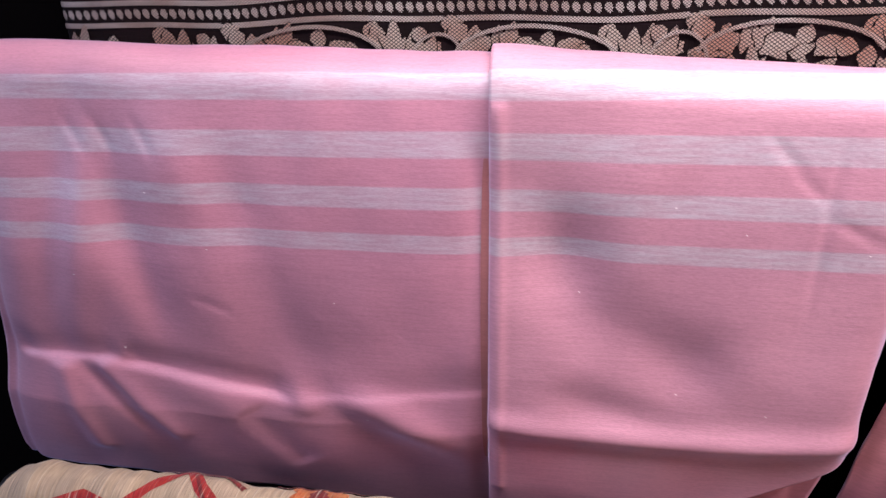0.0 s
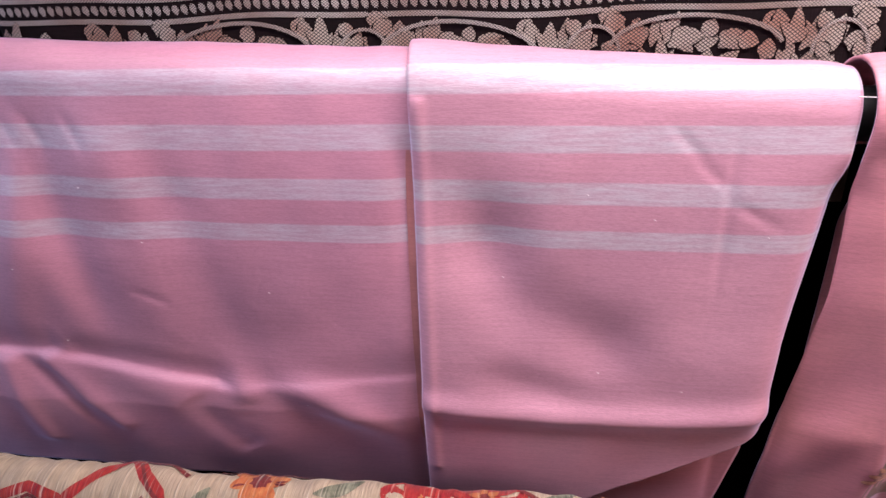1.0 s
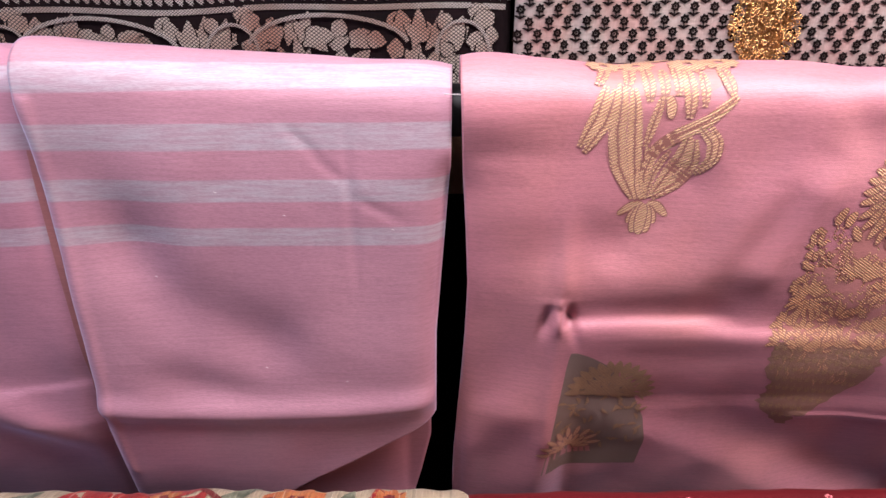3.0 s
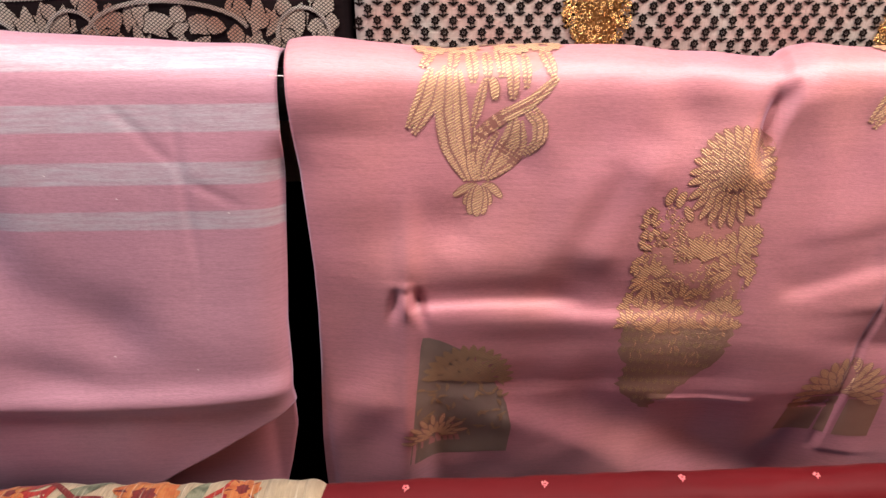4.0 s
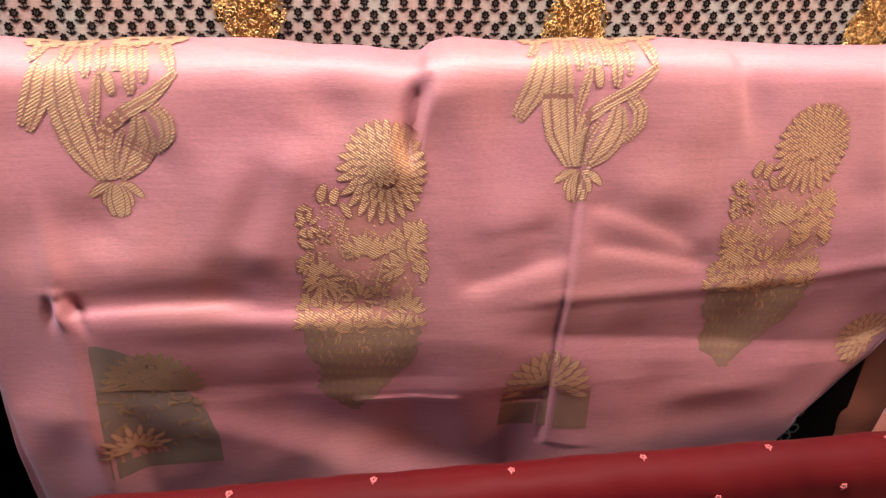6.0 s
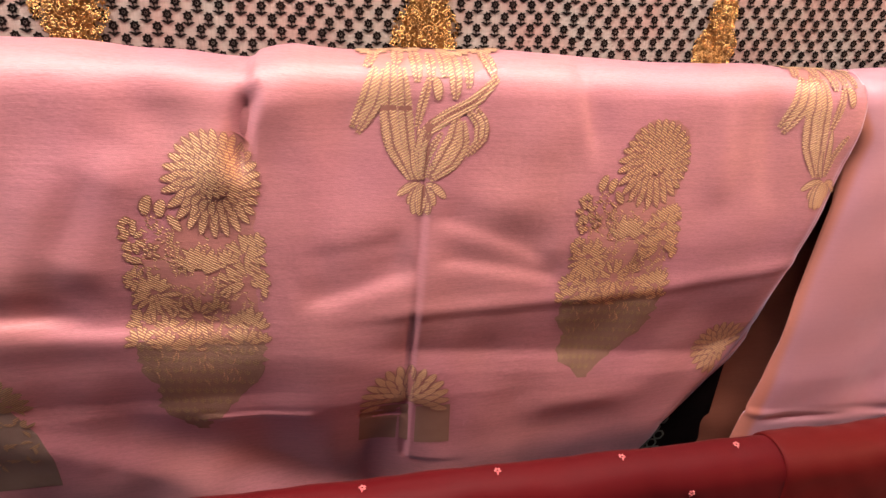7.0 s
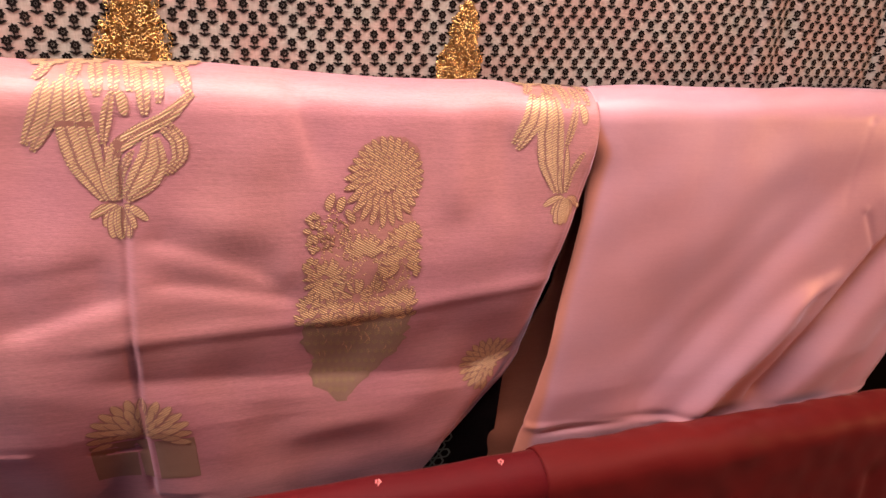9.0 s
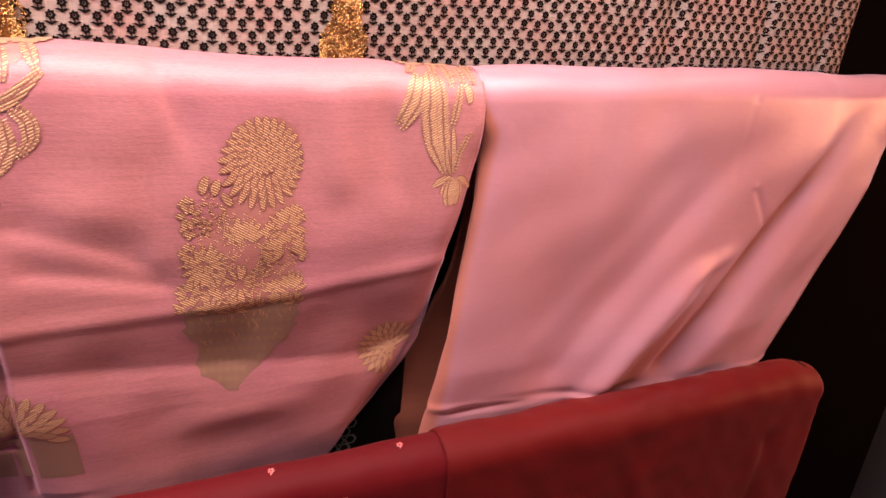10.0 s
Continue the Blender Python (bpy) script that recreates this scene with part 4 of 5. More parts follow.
def flower_head(cx, z_top, rx, depth, x_max=9.0):
    """The head of a motif whose lower part runs on under the hem."""
    mo = Motif()
    c = (cx, S2(z_top) + rx * 1.05)
    if x_max > 5:
        vase = mo.piece("vase", M_ZARI_SHADED)
        vase.lift = 0.00014
        vase.fill([(c[1] + rx * 0.15, cx - rx * 1.0, cx + rx * 1.05), (c[1] + depth, cx - rx * 1.02, cx + rx * 1.1)], 14)
        mo.ground.fill([(c[1] - rx * 0.9, cx - rx * 0.3, cx + rx * 0.3), (c[1] - rx * 0.6, cx - rx * 0.7, cx + rx * 0.7), (c[1] + rx * 0.1, cx - rx * 0.85, cx + rx * 0.85)], 14)
    else:
        mo.ground.fill([(c[1] - rx * 0.95, x_max - rx * 0.5, x_max), (c[1] - rx * 0.3, cx - rx, x_max - 0.006), (c[1] + rx * 0.2, cx - rx, x_max - 0.022)], 10)
    for ring, (r0, r1, n, w) in enumerate(((0.58, 1.02, 22, 0.25), (0.38, 0.78, 19, 0.23), (0.18, 0.54, 14, 0.21), (0.0, 0.3, 9, 0.18))):
        mo.raised(0.000026)
        for i in range(n):
            a = 2 * math.pi * (i + 0.5 * (ring % 2)) / n
            q = (c[0] + r1 * rx * math.cos(a), c[1] + r1 * rx * math.sin(a))
            if q[0] < x_max - 0.6 * max(0.0, q[1] - c[1] + rx * 0.6) and (x_max < 5 or math.sin(a) < 0.3):
                p = (c[0] + r0 * rx * math.cos(a), c[1] + r0 * rx * math.sin(a))
                mo.shape("petal", [p, ((p[0] + q[0]) / 2, (p[1] + q[1]) / 2), q], w * rx * 0.68, 0, 8, 0.0016, None, 0.7)
    mo.build()


flower_head(0.768, 1.043, 0.033, 0.045)
flower_head(1.030, 1.062, 0.026, 0.02, 1.052)

# the motif under the hanging fold, its shade put into a dull olive
mo = Motif(M_OLIVE)
mo.thread = M_OLIVE_FIG
for r0, r1, n, w in ((0.020, 0.034, 15, 0.0062), (0.010, 0.023, 11, 0.0058), (0.0, 0.013, 7, 0.0050)):
    for i in range(n):
        a = math.pi * (0.02 + 0.96 * i / (n - 1)) - 0.10
        mo.piece("petal").leaf((0.486 + r0 * math.cos(a), S2(1.026) - r0 * math.sin(a)), (0.486 + r1 * math.cos(a), S2(1.026) - r1 * math.sin(a)), w, 0.0004, 6, 0.6)
rng = random.Random(5)
for i in range(46):
    px, pz, a = rng.uniform(0.453, 0.514), rng.uniform(0.972, 1.020), rng.uniform(0, 6.28)
    mo.piece("tendril").leaf((px, S2(pz)), (px + 0.008 * math.cos(a), S2(pz) + 0.008 * math.sin(a)), 0.0026, 0.001, 5)
mo.ground.fill([(S2(z), a, b) for z, a, b in ((1.068, 0.454, 0.458), (1.064, 0.453, 0.468), (1.056, 0.452, 0.480), (1.042, 0.451, 0.493), (1.022, 0.449, 0.506), (1.000, 0.447, 0.516), (0.975, 0.445, 0.521), (0.945, 0.442, 0.519))], 18)
mo.build()
mo = Motif()
mo.level = 0.0007
for ring in range(2):
    for i in range(9):
        a = math.pi * (0.02 + 0.9 * (i + 0.5 * ring) / 8)
        r0, r1 = 0.004 + 0.010 * ring, 0.017 + 0.009 * ring
        q = [(0.462 + r * math.cos(a), S2(0.968) - r * math.sin(a)) for r in (r0, (r0 + r1) / 2, r1)]
        mo.shape("petal", q, 0.0034, 0, 8, 0.0014, None, 0.7)
mo.ground.fill([(S2(0.985), 0.452, 0.475), (S2(0.960), 0.447, 0.482)], 8)
mo.build()

# ---- plain sari ----
top3 = table([(1.05, 1.225), (1.2, 1.229), (1.45, 1.229), (1.60, 1.227)])
left3 = table([(0.92, 1.055), (0.96, 1.062), (1.0, 1.0692), (1.04, 1.0762), (1.08, 1.0805), (1.12, 1.0858), (1.16, 1.0905), (1.20, 1.0915), (1.24, 1.088), (1.30, 1.085)])
right3 = table([(0.92, 1.462), (0.94, 1.472), (1.143, 1.553), (1.20, 1.562), (1.25, 1.562), (1.30, 1.560)])


def dent3(x, z):
    d = 0.001 + ripple(x, z, 0.22, 0.0012, 31) + ripple(x, z, 0.08, 0.0005, 32)
    d = d + rolled(x, np.interp(z, [0.92, 1.0, 1.08, 1.16, 1.20], [1.055, 1.0692, 1.0805, 1.0905, 1.0915]), 1, 0.009, 0.007, z)
    d = d + rolled(x, np.interp(z, [0.94, 1.143, 1.2], [1.472, 1.553, 1.562]), -1, 0.012, 0.02, z)
    # broad shallow folds that sweep from the hem up to the far end of the rail
    d = d + crease(x, z, (1.110, 1.000), (1.310, 1.215), -0.0030, 0.024, 0.018, -0.012, 0.3)
    d = d + crease(x, z, (1.150, 0.950), (1.390, 1.230), -0.0075, 0.034, 0.020, 0.004, 0.15, 0.45)
    d = d + crease(x, z, (1.215, 0.935), (1.345, 1.090), 0.0125, 0.016, 0.017, 0.003, 0.10, 0.30)
    d = d + crease(x, z, (1.300, 1.055), (1.385, 1.090), 0.0035, 0.010, 0.008, 0.003, 0.4)
    d = d + crease(x, z, (1.290, 0.940), (1.505, 1.235), -0.0115, 0.012, 0.018, -0.006, 0.12, 0.35)
    d = d + crease(x, z, (1.330, 0.935), (1.500, 1.150), 0.0040, 0.014, 0.024, -0.004, 0.12, 0.4)
    d = d + crease(x, z, (1.395, 0.930), (1.535, 1.130), -0.0030, 0.014, 0.018, -0.004, 0.2, 0.4)
    d = d + crease(x, z, (1.270, 0.990), (1.335, 1.060), 0.0020, 0.004, 0.007, 0.002, 0.4) + crease(x, z, (1.345, 1.015), (1.400, 1.060), 0.0022, 0.005, 0.008, 0.0, 0.4)
    d = d + crease(x, z, (1.350, 1.232), (1.352, 1.150), -0.0003, 0.004, 0.004)
    d = d + crease(x, z, (1.375, 1.152), (1.415, 1.095), -0.0010, 0.004, 0.003)
    d = d + lump(x, z, 1.375, 1.152, 0.003, 0.003, 0.0008) + lump(x, z, 1.352, 1.231, 0.004, 0.003, -0.001)
    d = d + ledge(x, z, (1.452, 1.30), (1.470, 1.06), -0.0016, 0.008, 0, 0.05, 0.4)
    d = d - 0.10 * np.maximum(1.0 - z, 0)
    # rolled hem
    hem = 0.960 - 0.022 * smooth01((x - 1.05) / 0.3)
    d = d + 0.0018 * np.exp(-((z - hem - 0.006) / 0.0035) ** 2)
    d = d + crease(x, z, (1.070, 0.960), (1.300, 0.950), -0.003, 0.006, 0.004, 0.003)
    return d


sari = thing("plain_sari", (1.31, 0.342, 0.95), "plain peach pink satin sari with diagonal folds over a rail", "sari", "pink saris on the middle rail")
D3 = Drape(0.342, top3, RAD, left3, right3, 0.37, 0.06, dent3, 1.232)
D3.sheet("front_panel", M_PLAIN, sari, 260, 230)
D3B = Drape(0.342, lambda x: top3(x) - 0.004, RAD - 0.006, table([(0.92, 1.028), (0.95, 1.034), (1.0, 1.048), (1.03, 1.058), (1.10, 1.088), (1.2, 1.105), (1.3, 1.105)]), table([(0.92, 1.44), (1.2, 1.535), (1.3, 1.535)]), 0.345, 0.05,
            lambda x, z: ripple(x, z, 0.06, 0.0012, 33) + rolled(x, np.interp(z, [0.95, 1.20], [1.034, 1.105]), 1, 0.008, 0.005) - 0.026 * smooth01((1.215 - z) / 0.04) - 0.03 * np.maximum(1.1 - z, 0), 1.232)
D3B.sheet("inner_fold", M_PLAIN_SHADED, sari, 120, 120, "copper brown inner layer, shade put into its colour")

# ---- saris of the upper rail ----
YB, ZB, RB = 0.402, 1.545, 0.024


def dent_black(x, z):
    d = 0.0015 * np.sin(x * 42 + 0.7) + 0.0020 * np.sin(x * 19 + 2.0) + ripple(x, z, 0.09, 0.0006, 41)
    return d + rolled(x, -0.182, 1, 0.006, 0.004) + rolled(x, 0.412, -1, 0.006, 0.004)


sari = thing("black_border_sari", (0.11, YB, 1.20), "black brocade sari with antique gold vine border, behind pink saris", "sari", "saris on the upper rail")
DB = Drape(YB, const(ZB), RB, const(-0.182), const(0.412), 0.338, 0.26, dent_black, ZB)
DB.sheet("front_panel", M_BLACK, sari, 200, 150)
DBT = Drape(YB, const(ZB), RB - 0.004, const(-0.17), const(0.405), 0.412, 0.25, lambda x, z: 0 * x, ZB)
DBT.sheet("lining", M_TAN, sari, 30, 40, "tan lining layer")


def SB(z):
    return ZB - z + math.pi / 2 * RB


def wob(x):
    return 0.0013 * math.sin(x * 23 + 0.5) + 0.0008 * math.sin(x * 51 + 1.0)


rows = Pattern(DB, 0.0008)
beads = Pattern(DB, 0.0008)
xs = [-0.180 + i * 0.004 for i in range(148)]
for z, w in ((1.2895, 0.0034), (1.3035, 0.0034), (1.3095, 0.0012)):
    rows = Pattern(DB, 0.0008)
    rows.band([(x, SB(z + wob(x))) for x in xs], w, 1)
    rows.build("beaded_stripe", M_SILVER, sari, "woven silver-grey beaded stripe")
for i in range(92):
    x = -0.177 + i * 0.00645
    c = (x, SB(1.2965 + wob(x)))
    for k in (-1, 0, 1):
        beads.leaf((c[0] - 0.0016 + 0.0008 * k, c[1] - 0.0034 + 0.001 * abs(k)), (c[0] + 0.0012 + 0.0008 * k, c[1] + 0.0034 - 0.001 * abs(k)), 0.0020, 0.0008, 4)
    beads.disc(c, 0.0021, 0.0030, 0.1, 4, 1, 10)
beads.build("bud_weave", M_SILVER, sari, "small woven silver buds in a row", "stuff")

leaves, vines = Pattern(DB, 0.0006), Pattern(DB, 0.0022)
rng = random.Random(9)


def arc(cx, cz, rx, rz, a0, a1, w=0.0026):
    pts = []
    for i in range(15):
        a = math.radians(a0 + (a1 - a0) * i / 14)
        x = cx + rx * math.cos(a)
        pts.append((x, SB(cz + rz * math.sin(a) + wob(x))))
    vines.band(pts, w, 2)


outl = Pattern(DB, 0.0006)
LEVEL = [0.0]


def bl(x, z, ang, ln, w, bend=0.0):
    """A lobed leaf with a dark outline."""
    s = SB(z + wob(x))
    LEVEL[0] = (LEVEL[0] + 0.00011) % 0.0011
    for da, f, kk in ((-38, 0.62, 0.62), (38, 0.62, 0.62), (0, 1.08, 1.0)):
        a = math.radians(ang + da)
        o = 0.0 if da == 0 else 0.18
        a0 = math.radians(ang)
        p0 = (x + ln * o * math.cos(a0), s - ln * o * math.sin(a0))
        p1 = (p0[0] + ln * f * math.cos(a), p0[1] - ln * f * math.sin(a))
        if not -0.177 < p1[0] < 0.407:
            continue
        for pat, grow, dh in ((outl, 1.35, 0.0), (leaves, 1.05, 0.00012)):
            k0 = len(pat.h)
            pat.leaf(p0, p1, w * kk * grow, bend, 6, 0.75)
            for q0 in range(k0, len(pat.h)):
                pat.h[q0] += LEVEL[0] + dh


PERIOD = 0.148
for n in range(-3, 4):
    o = 0.125 + n * PERIOD
    def ok(x):
        return -0.176 < x < 0.402
    # wide arching stem with leaves beneath
    if ok(o - 0.032) and ok(o + 0.075):
        arc(o + 0.022, 1.2645, 0.052, 0.0205, 170, 12)
        arc(o + 0.108, 1.262, 0.017, 0.0185, 185, -10, 0.0022)
    for dx, z, ang, ln, w, bend in (
            (-0.022, 1.264, 70, 0.020, 0.011, 0.002), (-0.010, 1.266, 105, 0.016, 0.010, 0), (-0.004, 1.266, 80, 0.019, 0.007, 0), (0.004, 1.268, 75, 0.020, 0.008, 0), (0.006, 1.2665, 15, 0.021, 0.010, -0.002),
            (0.020, 1.268, 10, 0.016, 0.008, 0.001), (0.028, 1.272, 75, 0.010, 0.009, 0), (0.036, 1.266, 25, 0.018, 0.010, -0.002), (0.046, 1.272, -20, 0.012, 0.009, 0),
            (0.062, 1.276, 60, 0.012, 0.011, 0.001), (0.070, 1.270, 95, 0.016, 0.009, 0.001), (0.076, 1.264, 78, 0.022, 0.009, 0.002), (0.084, 1.263, 65, 0.022, 0.009, 0.003), (0.092, 1.263, 52, 0.022, 0.010, 0.003),
            (0.100, 1.277, 140, 0.010, 0.009, 0), (0.104, 1.266, 55, 0.011, 0.008, -0.002), (0.113, 1.280, 35, 0.013, 0.011, -0.002), (0.122, 1.276, 110, 0.011, 0.012, 0.001), (0.126, 1.266, 85, 0.012, 0.008, 0), (0.132, 1.270, 130, 0.013, 0.008, 0)):
        if ok(o + dx) and ok(o + dx + ln * math.cos(math.radians(ang))):
            bl(o + dx, z, ang + rng.uniform(-6, 6), ln * rng.uniform(0.9, 1.1), w * rng.uniform(0.95, 1.15), bend)
            bl(o + dx + 0.001, z - 0.018, ang + rng.uniform(-40, 40), ln, w * 0.9, bend)
            bl(o + dx + 0.003, z - 0.036, ang + rng.uniform(-40, 40), ln, w * 0.9, bend)
outl.build("leaf_outline_weave", M_BLACK, sari, "black woven outlines of the leaves", "stuff")
leaves.build("vine_leaf_weave", M_ANTIQUE, sari, "antique gold woven leaves", "stuff")
vines.build("vine_stem_weave", M_SILVER, sari, "pale twisted woven stems")

# block-printed sari


def dent_print(x, z):
    d = ripple(x, z, 0.14, 0.0012, 51) + 0.0022 * np.sin(x * 21 + 1.0) + 0.003
    d = d + crease(x, z, (0.455, 1.52), (0.448, 1.18), -0.004, 0.006, 0.006, 0, 0.03)
    d = d + ledge(x, z, (1.272, 1.58), (1.262, 1.15), 0.0035, 0.0012, 0, 0.03)
    d = d + crease(x, z, (1.300, 1.58), (1.295, 1.15), -0.006, 0.010, 0.012, 0, 0.03)
    d = d + crease(x, z, (1.415, 1.58), (1.405, 1.15), -0.004, 0.004, 0.010, 0, 0.03)
    d = d + crease(x, z, (1.50, 1.58), (1.485, 1.15), -0.003, 0.004, 0.008, 0, 0.03)
    return d + rolled(x, 0.414, 1, 0.007, 0.006) + rolled(x, 1.532, -1, 0.010, 0.010)


sari = thing("block_print_sari", (0.97, YB, 1.20), "pale pink sari block-printed with black flowers and gold sequin buds", "sari", "saris on the upper rail")
DP = Drape(YB, const(ZB), RB, const(0.414), const(1.532), 0.39, 0.26, dent_print, ZB)
DP.sheet("front_panel", M_PRINT, sari, 420, 150)
GOLD = ((0.571, 1.272, 0.022, 0.040, 1), (0.785, 1.268, 0.023, 0.048, 0), (1.001, 1.263, 0.017, 0.040, 0))
ink = Pattern(DP, 0.0007)
for j in range(46):
    z = 1.195 + j * 0.00750
    for i in range(92):
        x = 0.4165 + (i + 0.5 * (j % 2)) * 0.01225 + 0.0006 * math.sin(j * 1.7 + i)
        if x > 1.528:
            continue
        s = SB(z + 0.0006 * math.sin(i * 0.9) - 0.0016 * math.sin(x * 9))
        ink.disc((x + 0.0002, s - 0.0016), 0.0028, 0.0029, 0.17, 7, 1, 14, 0.36)
        ink.disc((x + 0.0001, s - 0.0017), 0.0007, 0.0008, 0, 1, 1, 6)
        ink.leaf((x, s + 0.0008), (x - 0.0001, s + 0.0044), 0.0013, 0, 3)
        ink.leaf((x, s + 0.0044), (x - 0.0040, s + 0.0022), 0.0016, 0.0008, 4)
        ink.leaf((x, s + 0.0044), (x + 0.0040, s + 0.0022), 0.0016, -0.0008, 4)
ink.build("flower_print", M_INK, sari, "small black block-printed flowers", "stuff")


def ring(cx, cy, cz, r, t, ax, verts, faces, n=9, m=5):
    k = len(verts)
    for i in range(n):
        a = 2 * math.pi * i / n
        for j in range(m):
            b = 2 * math.pi * j / m
            rr = r + t * math.cos(b)
            verts.append((cx + rr * math.cos(a), cy + t * math.sin(b) + ax * rr * math.cos(a), cz + rr * math.sin(a)))
    for i in range(n):
        for j in range(m):
            faces.append((k + i * m + j, k + ((i + 1) % n) * m + j, k + ((i + 1) % n) * m + (j + 1) % m, k + i * m + (j + 1) % m))


for cx, cz, w, h, flip in GOLD:
    rr = random.Random(int(cx * 1000))
    v1, f1, v2, f2 = [], [], [], []
    placed = 0
    while placed < 2200:
        u, t = rr.uniform(-1, 1), rr.uniform(-0.75, 1)
        tt = -t if flip else t
        width = 1.0 if tt < 0.0 else max(0.0, 1 - 0.75 * tt ** 1.2)
        width *= 0.74 + 0.34 * abs(math.sin(tt * 4.2 + 1.9))
        if abs(u) > width:
            continue
        x, z = cx + u * w + 0.004 * tt, cz + t * h
        p = DP.point(x, SB(z))
        placed += 1
        if placed % 14 == 0:
            ring(p[0], p[1] - 0.0016, p[2], 0.0014, 0.0005, rr.uniform(-0.5, 0.5), v1, f1)
        else:
            # a short loop of metal thread
            a, ln, wd = rr.uniform(0, math.pi), rr.uniform(0.0014, 0.0034), rr.uniform(0.0003, 0.0006)
            dx, dz = math.cos(a) * ln / 2, math.sin(a) * ln / 2
            y = p[1] - rr.uniform(0.0006, 0.0020)
            tilt = rr.uniform(-0.0008, 0.0008)
            V, F = (v1, f1) if placed % 2 else (v2, f2)
            k = len(V)
            V += [(x - dx, y + tilt, z - dz), (x + dx, y - tilt, z + dz), (x - dz * wd / ln * 2, y - wd, z + dx * wd / ln * 2), (x + dz * wd / ln * 2, y - wd, z - dx * wd / ln * 2), (x, y + wd, z)]
            F += [(k, k + 3, k + 2), (k + 1, k + 2, k + 3), (k, k + 2, k + 4), (k + 2, k + 1, k + 4), (k + 1, k + 3, k + 4), (k + 3, k, k + 4)]
    base = Pattern(DP, 0.0009)
    base.fill([(SB(cz + t * h), cx - wd * w * 0.66 + 0.004 * t, cx + wd * w * 0.66 + 0.004 * t) for t, wd in ((((1, 1.0), (0.4, 1.0), (0, 0.95), (-0.4, 0.7), (-0.75, 0.3)) if flip else ((1, 0.25), (0.6, 0.55), (0.3, 0.82), (0, 1.0), (-0.75, 1.0))))], 8)
    emb = mesh_part("sequin_bud", v1, f1, M_SEQUIN, sari, "gold sequin and thread embroidery bud", None, True, "stuff")
    base.build("ground_stitch", M_SEQUIN_DARK, emb, "dark gold ground stitching")
    mesh_part("thread_work", v2, f2, M_SEQUIN_DARK, emb, "darker gold thread stitches", None, True, "stuff")

# black net-print cloth behind, seen in the gap
sari = thing("net_print_cloth", (1.0, 0.368, 0.90), "black cloth with grey honeycomb net print behind pink saris", "cloth")
DN = Drape(0.342, const(1.222), 0.012, const(0.90), const(1.05), 0.37, 0.2, lambda x, z: -0.004 + ripple(x, z, 0.08, 0.001, 61) - 0.10 * np.maximum(1.15 - z, 0), 1.222)
DN.sheet("panel", M_BLACK, sari, 40, 90, "", 0.001)
net = Pattern(DN, 0.0006)
for j in range(14):
    for i in range(15):
        x, s = 0.905 + (i + 0.5 * (j % 2)) * 0.0105, 0.268 + j * 0.0092
        if x < 1.006 - 0.25 * max(0.0, 0.30 - s):
            net.disc((x, s), 0.0054, 0.0057, 0.06, 6, 1, 12, 0.66)
net.build("net_print", M_NET, sari, "grey printed honeycomb rings", "stuff")

# ---- saris of the lower rail ----
YL, ZL, RL = 0.285, 0.950, 0.022


def plain_dent(seed, x0, x1, amp=0.0008, depth=0.008):
    return lambda x, z: ripple(x, z, 0.1, amp, seed) + rolled(x, x0, 1, depth, 0.006) + rolled(x, x1, -1, depth, 0.006)


sari = thing("floral_sari", (0.07, YL, 0.66), "cream crinkled georgette sari printed with red and orange flowers", "sari", "saris on the lower rail")


def dent_floral(x, z):
    d = plain_dent(71, -0.262, 0.388, 0.0010, 0.010)(x, z)
    return d + 0.0006 * np.sin(x * 260 + 2 * np.sin(x * 47))


DF = Drape(YL, table([(-0.27, 0.938), (-0.215, 0.956), (0.0, 0.952), (0.385, 0.952)]), RL, table([(0.6, -0.270), (0.93, -0.262), (0.99, -0.235)]), table([(0.6, 0.384), (0.80, 0.388), (0.90, 0.385), (0.94, 0.390), (0.96, 0.386), (0.98, 0.389)]), 0.32, 0.25, dent_floral, ZL)
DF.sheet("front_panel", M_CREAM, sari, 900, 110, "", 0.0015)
PRINTS = {"pr": ("red_print", M_F_RED, 0.0005), "po": ("orange_print", M_F_ORANGE, 0.0007), "pd": ("dark_print", M_F_DARK, 0.0009), "pg": ("leaf_print", M_F_GREEN, 0.0005)}


class Print:
    """Printed shapes of one colour: each new flower, stem or leaf starts a part of its own."""

    def __init__(self, key):
        self.key, self.p = key, None

    def begin(self):
        self.end()
        self.p = Pattern(DF, PRINTS[self.key][2])

    def end(self):
        if self.p is not None and self.p.x:
            self.p.build(PRINTS[self.key][0], PRINTS[self.key][1], sari)
        self.p = None

    def leaf(self, *a):
        self.p.leaf(*a)

    def disc(self, *a):
        self.p.disc(*a)

    def band(self, *a):
        self.begin()
        self.p.band(*a)


pr, po, pd, pg = (Print(q) for q in PRINTS)


def rose(x, s, r, seed):
    pr.begin(), po.begin(), pd.begin()
    g = random.Random(seed)
    for i in range(7):
        a = 2 * math.pi * i / 7 + g.uniform(-0.2, 0.2)
        pr.leaf((x + 0.15 * r * math.cos(a), s + 0.15 * r * math.sin(a)), (x + r * math.cos(a), s + r * math.sin(a)), r * 0.85, 0.1 * r, 10, 0.5)
    for i in range(6):
        a = 2 * math.pi * i / 6 + 0.4
        po.leaf((x + 0.05 * r * math.cos(a), s + 0.05 * r * math.sin(a)), (x + 0.42 * r * math.cos(a), s + 0.42 * r * math.sin(a)), r * 0.2, 0, 6)
    pd.disc((x, s), r * 0.12, r * 0.12, 0.2, 5, 2, 12)


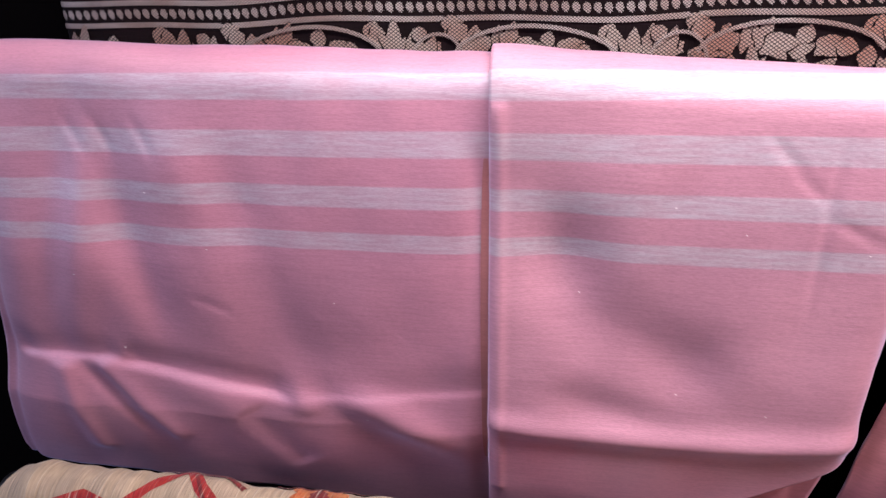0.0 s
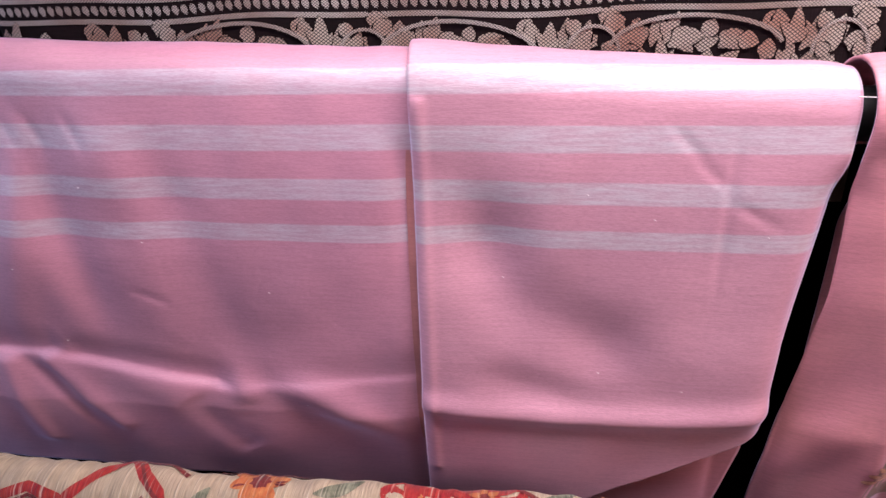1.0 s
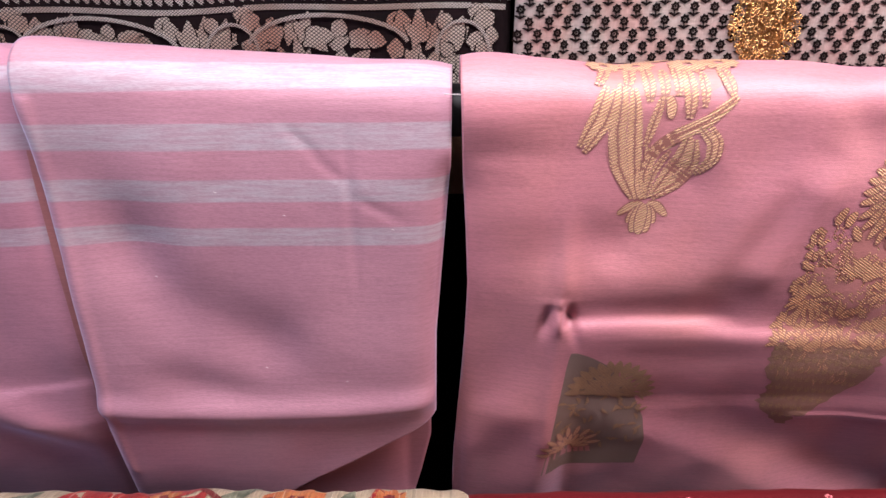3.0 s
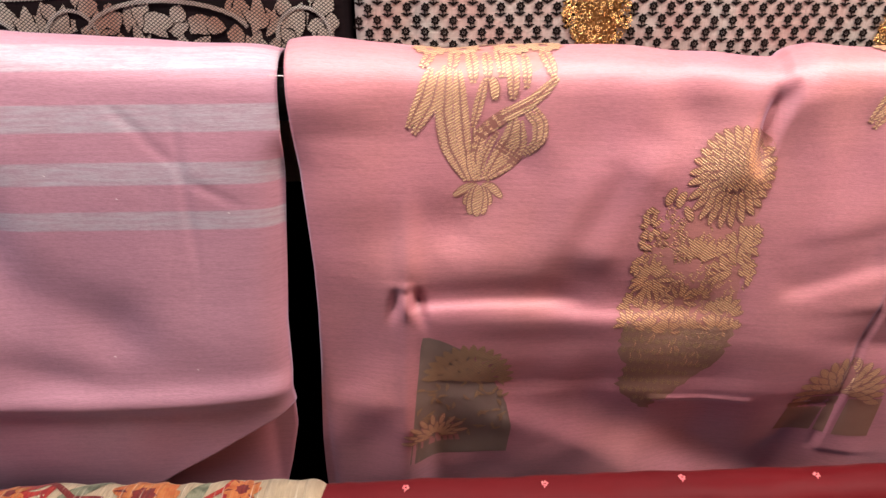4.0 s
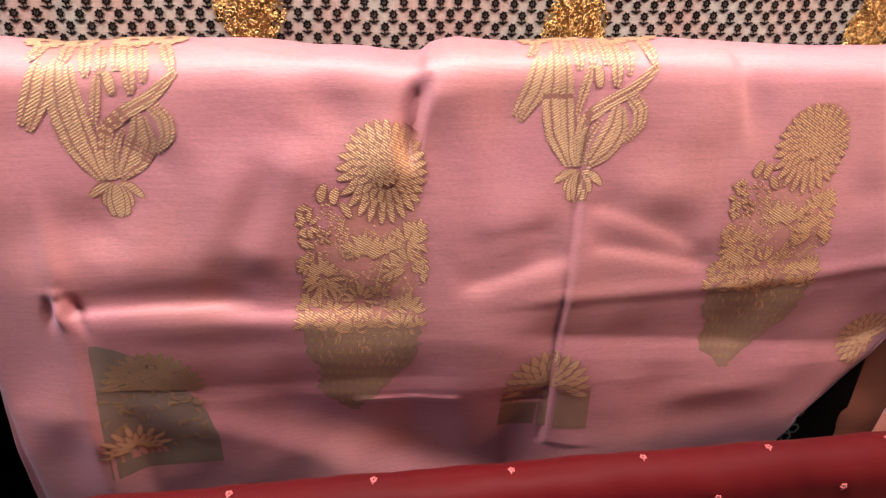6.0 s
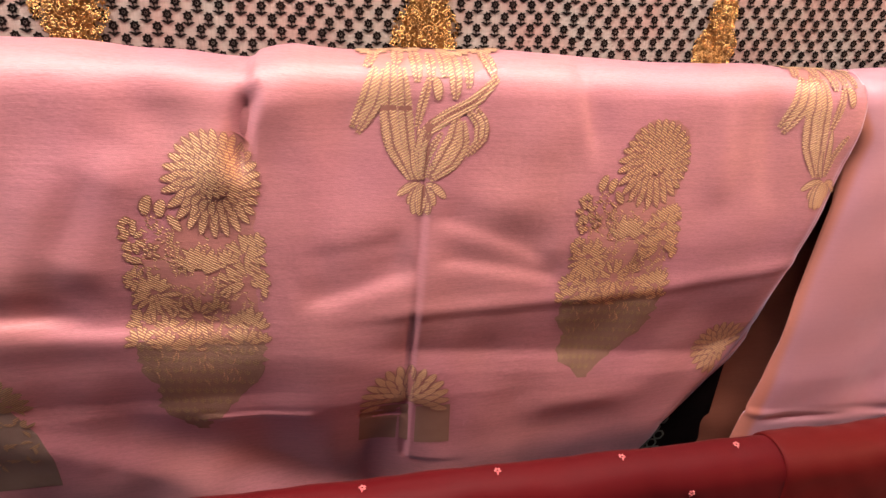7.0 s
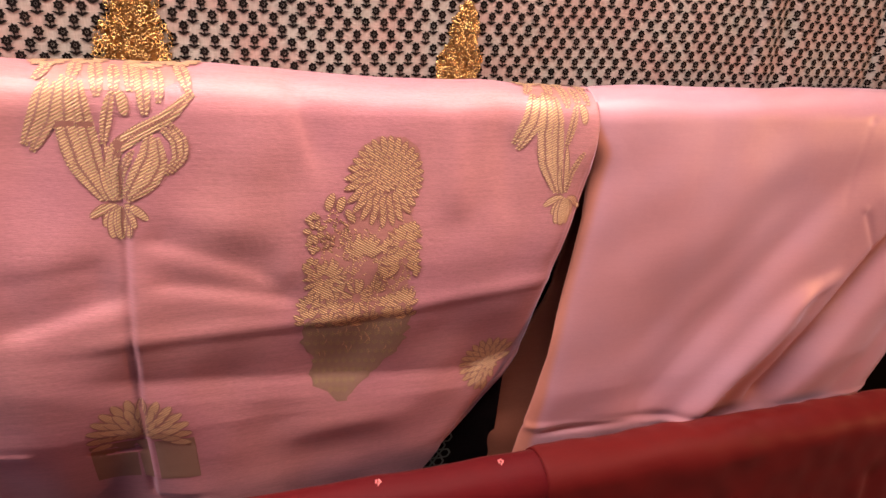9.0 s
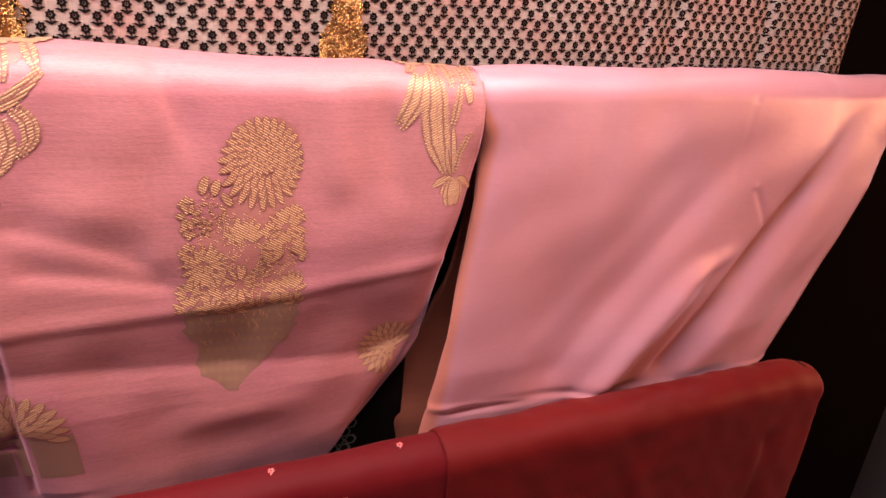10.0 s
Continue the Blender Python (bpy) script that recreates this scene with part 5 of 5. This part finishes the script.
def marigold(x, s, r, seed):
    po.begin(), pd.begin()
    g = random.Random(seed)
    for i in range(9):
        a = 2 * math.pi * i / 9 + g.uniform(-0.2, 0.2)
        po.leaf((x + 0.1 * r * math.cos(a), s + 0.1 * r * math.sin(a)), (x + r * math.cos(a), s + r * math.sin(a)), r * 0.55, 0.08 * r, 9, 0.5)
    pd.disc((x, s), r * 0.34, r * 0.34, 0.18, 7, 2, 16)
    for i in range(5):
        a = g.uniform(0, 6.28)
        pd.leaf((x + 0.5 * r * math.cos(a), s + 0.5 * r * math.sin(a)), (x + 0.95 * r * math.cos(a), s + 0.95 * r * math.sin(a)), r * 0.10, 0.05 * r, 6)


def vine(pts, w, pat):
    pat.band(pts, w, 8)


marigold(0.005, -0.004, 0.022, 1)
rose(0.125, 0.012, 0.034, 2)
rose(0.170, -0.002, 0.030, 3)
marigold(0.262, 0.004, 0.024, 4)
marigold(0.268, 0.075, 0.030, 9)
marigold(0.328, 0.000, 0.013, 5)
rose(0.300, 0.120, 0.034, 6)
rose(-0.02, 0.110, 0.036, 7)
marigold(-0.16, 0.100, 0.030, 8)
pr.begin()
pr.leaf((0.318, -0.012), (0.335, 0.030), 0.014, 0.004, 9)
vine([(-0.205, 0.030), (-0.170, 0.016), (-0.140, 0.024), (-0.118, 0.002), (-0.100, -0.016)], 0.008, pr)
vine([(-0.100, -0.018), (-0.082, 0.002), (-0.066, 0.014), (-0.060, 0.030), (-0.040, 0.046)], 0.009, pr)
vine([(-0.118, -0.020), (-0.098, -0.016), (-0.070, -0.014), (-0.050, -0.002)], 0.004, pd)
vine([(-0.080, 0.018), (-0.066, 0.030), (-0.084, 0.042), (-0.104, 0.034)], 0.006, pd)
vine([(-0.03, -0.016), (0.005, -0.014), (0.045, -0.018)], 0.0035, pd)
vine([(0.195, -0.010), (0.215, 0.004), (0.236, 0.006)], 0.004, pd)
vine([(-0.215, 0.050), (-0.180, 0.034), (-0.150, 0.044), (-0.125, 0.060)], 0.006, pd)
vine([(-0.200, 0.036), (-0.168, 0.022), (-0.142, 0.030)], 0.0025, pd)
vine([(-0.092, -0.010), (-0.076, 0.010), (-0.062, 0.020)], 0.0025, pd)
vine([(0.035, 0.020), (0.060, 0.010), (0.085, 0.024)], 0.004, pd)
vine([(0.215, 0.030), (0.240, 0.022), (0.256, 0.030)], 0.005, pr)
vine([(0.300, 0.010), (0.316, 0.000), (0.320, -0.012)], 0.004, pr)
for a, b, w in (((0.205, 0.004), (0.235, -0.018), 0.012), ((0.048, 0.006), (0.082, -0.010), 0.012), ((-0.245, 0.030), (-0.205, 0.040), 0.014), ((-0.05, 0.03), (-0.03, 0.006), 0.011), ((0.288, 0.02), (0.302, -0.014), 0.011), ((0.06, 0.05), (0.085, 0.02), 0.014), ((-0.075, 0.028), (-0.09, 0.05), 0.012)):
    pg.begin()
    pg.leaf(a, b, w, 0.002, 9)
for q in (pr, po, pd, pg):
    q.end()

sari = thing("maroon_sari", (0.72, YL, 0.66), "maroon silk sari with small pink embroidered buds over a rail", "sari", "saris on the lower rail")
DR = Drape(YL, const(0.948), RL, const(0.372), const(1.066), 0.33, 0.25, lambda x, z: plain_dent(81, 0.372, 1.066, 0.0008, 0.002)(x, z) + ripple(x, z, 0.035, 0.0004, 83), ZL)
DR.sheet("front_panel", M_RED, sari, 220, 110)
for j in range(6):
    for i in range(8):
        x = 0.440 + (i + 0.5 * (j % 2)) * 0.0975
        if x > 1.05:
            continue
        b = Pattern(DR, 0.0009)
        s = 0.000 + j * 0.033
        for k in range(5):
            a = 2 * math.pi * k / 5 + 0.3 + i
            b.disc((x + 0.0017 * math.cos(a), s + 0.0017 * math.sin(a)), 0.0011, 0.0011, 0.1, 3, 2, 8, 0, 0.0012)
        b.leaf((x, s + 0.001), (x - 0.001, s + 0.0042), 0.0013, 0, 4)
        b.build("embroidered_bud", M_BUD, sari)

sari = thing("plain_maroon_sari", (1.3, YL, 0.66), "plain dark red silk sari with a square folded end", "sari", "saris on the lower rail")
DQ = Drape(YL, table([(1.05, 0.948), (1.44, 0.945), (1.482, 0.938)]), RL + 0.001, const(1.0575), const(1.482), 0.34, 0.25, lambda x, z: plain_dent(82, 1.0575, 1.482, 0.0008, 0.002)(x, z) + 0.0015 + ripple(x, z, 0.04, 0.0005, 84) + crease(x, z, (1.10, 0.90), (1.13, 0.7), -0.003, 0.01, 0.01) + crease(x, z, (1.25, 0.92), (1.27, 0.7), 0.003, 0.02, 0.01) + crease(x, z, (1.42, 0.92), (1.41, 0.7), -0.003, 0.02, 0.01), ZL)
DQ.sheet("front_panel", M_RED_PLAIN, sari, 160, 110)
DQ2 = Drape(YL, const(0.944), RL - 0.007, const(1.20), table([(0.6, 1.486), (0.92, 1.487), (0.93, 1.478), (0.99, 1.475)]), 0.33, 0.24, lambda x, z: ripple(x, z, 0.05, 0.0006, 85) - 0.001, ZL)
DQ2.sheet("inner_fold", M_RED_PLAIN, sari, 80, 90, "inner layer showing at the folded end")

# loose thread between the saris
bow = thing("loose_thread", (0.372, 0.318, 1.245), "short white thread tail stitched between two pink saris", "thread")
rod("strand", (0.368, 0.3155, 1.2465), (0.379, 0.3150, 1.2462), 0.0003, M_THREAD, bow)
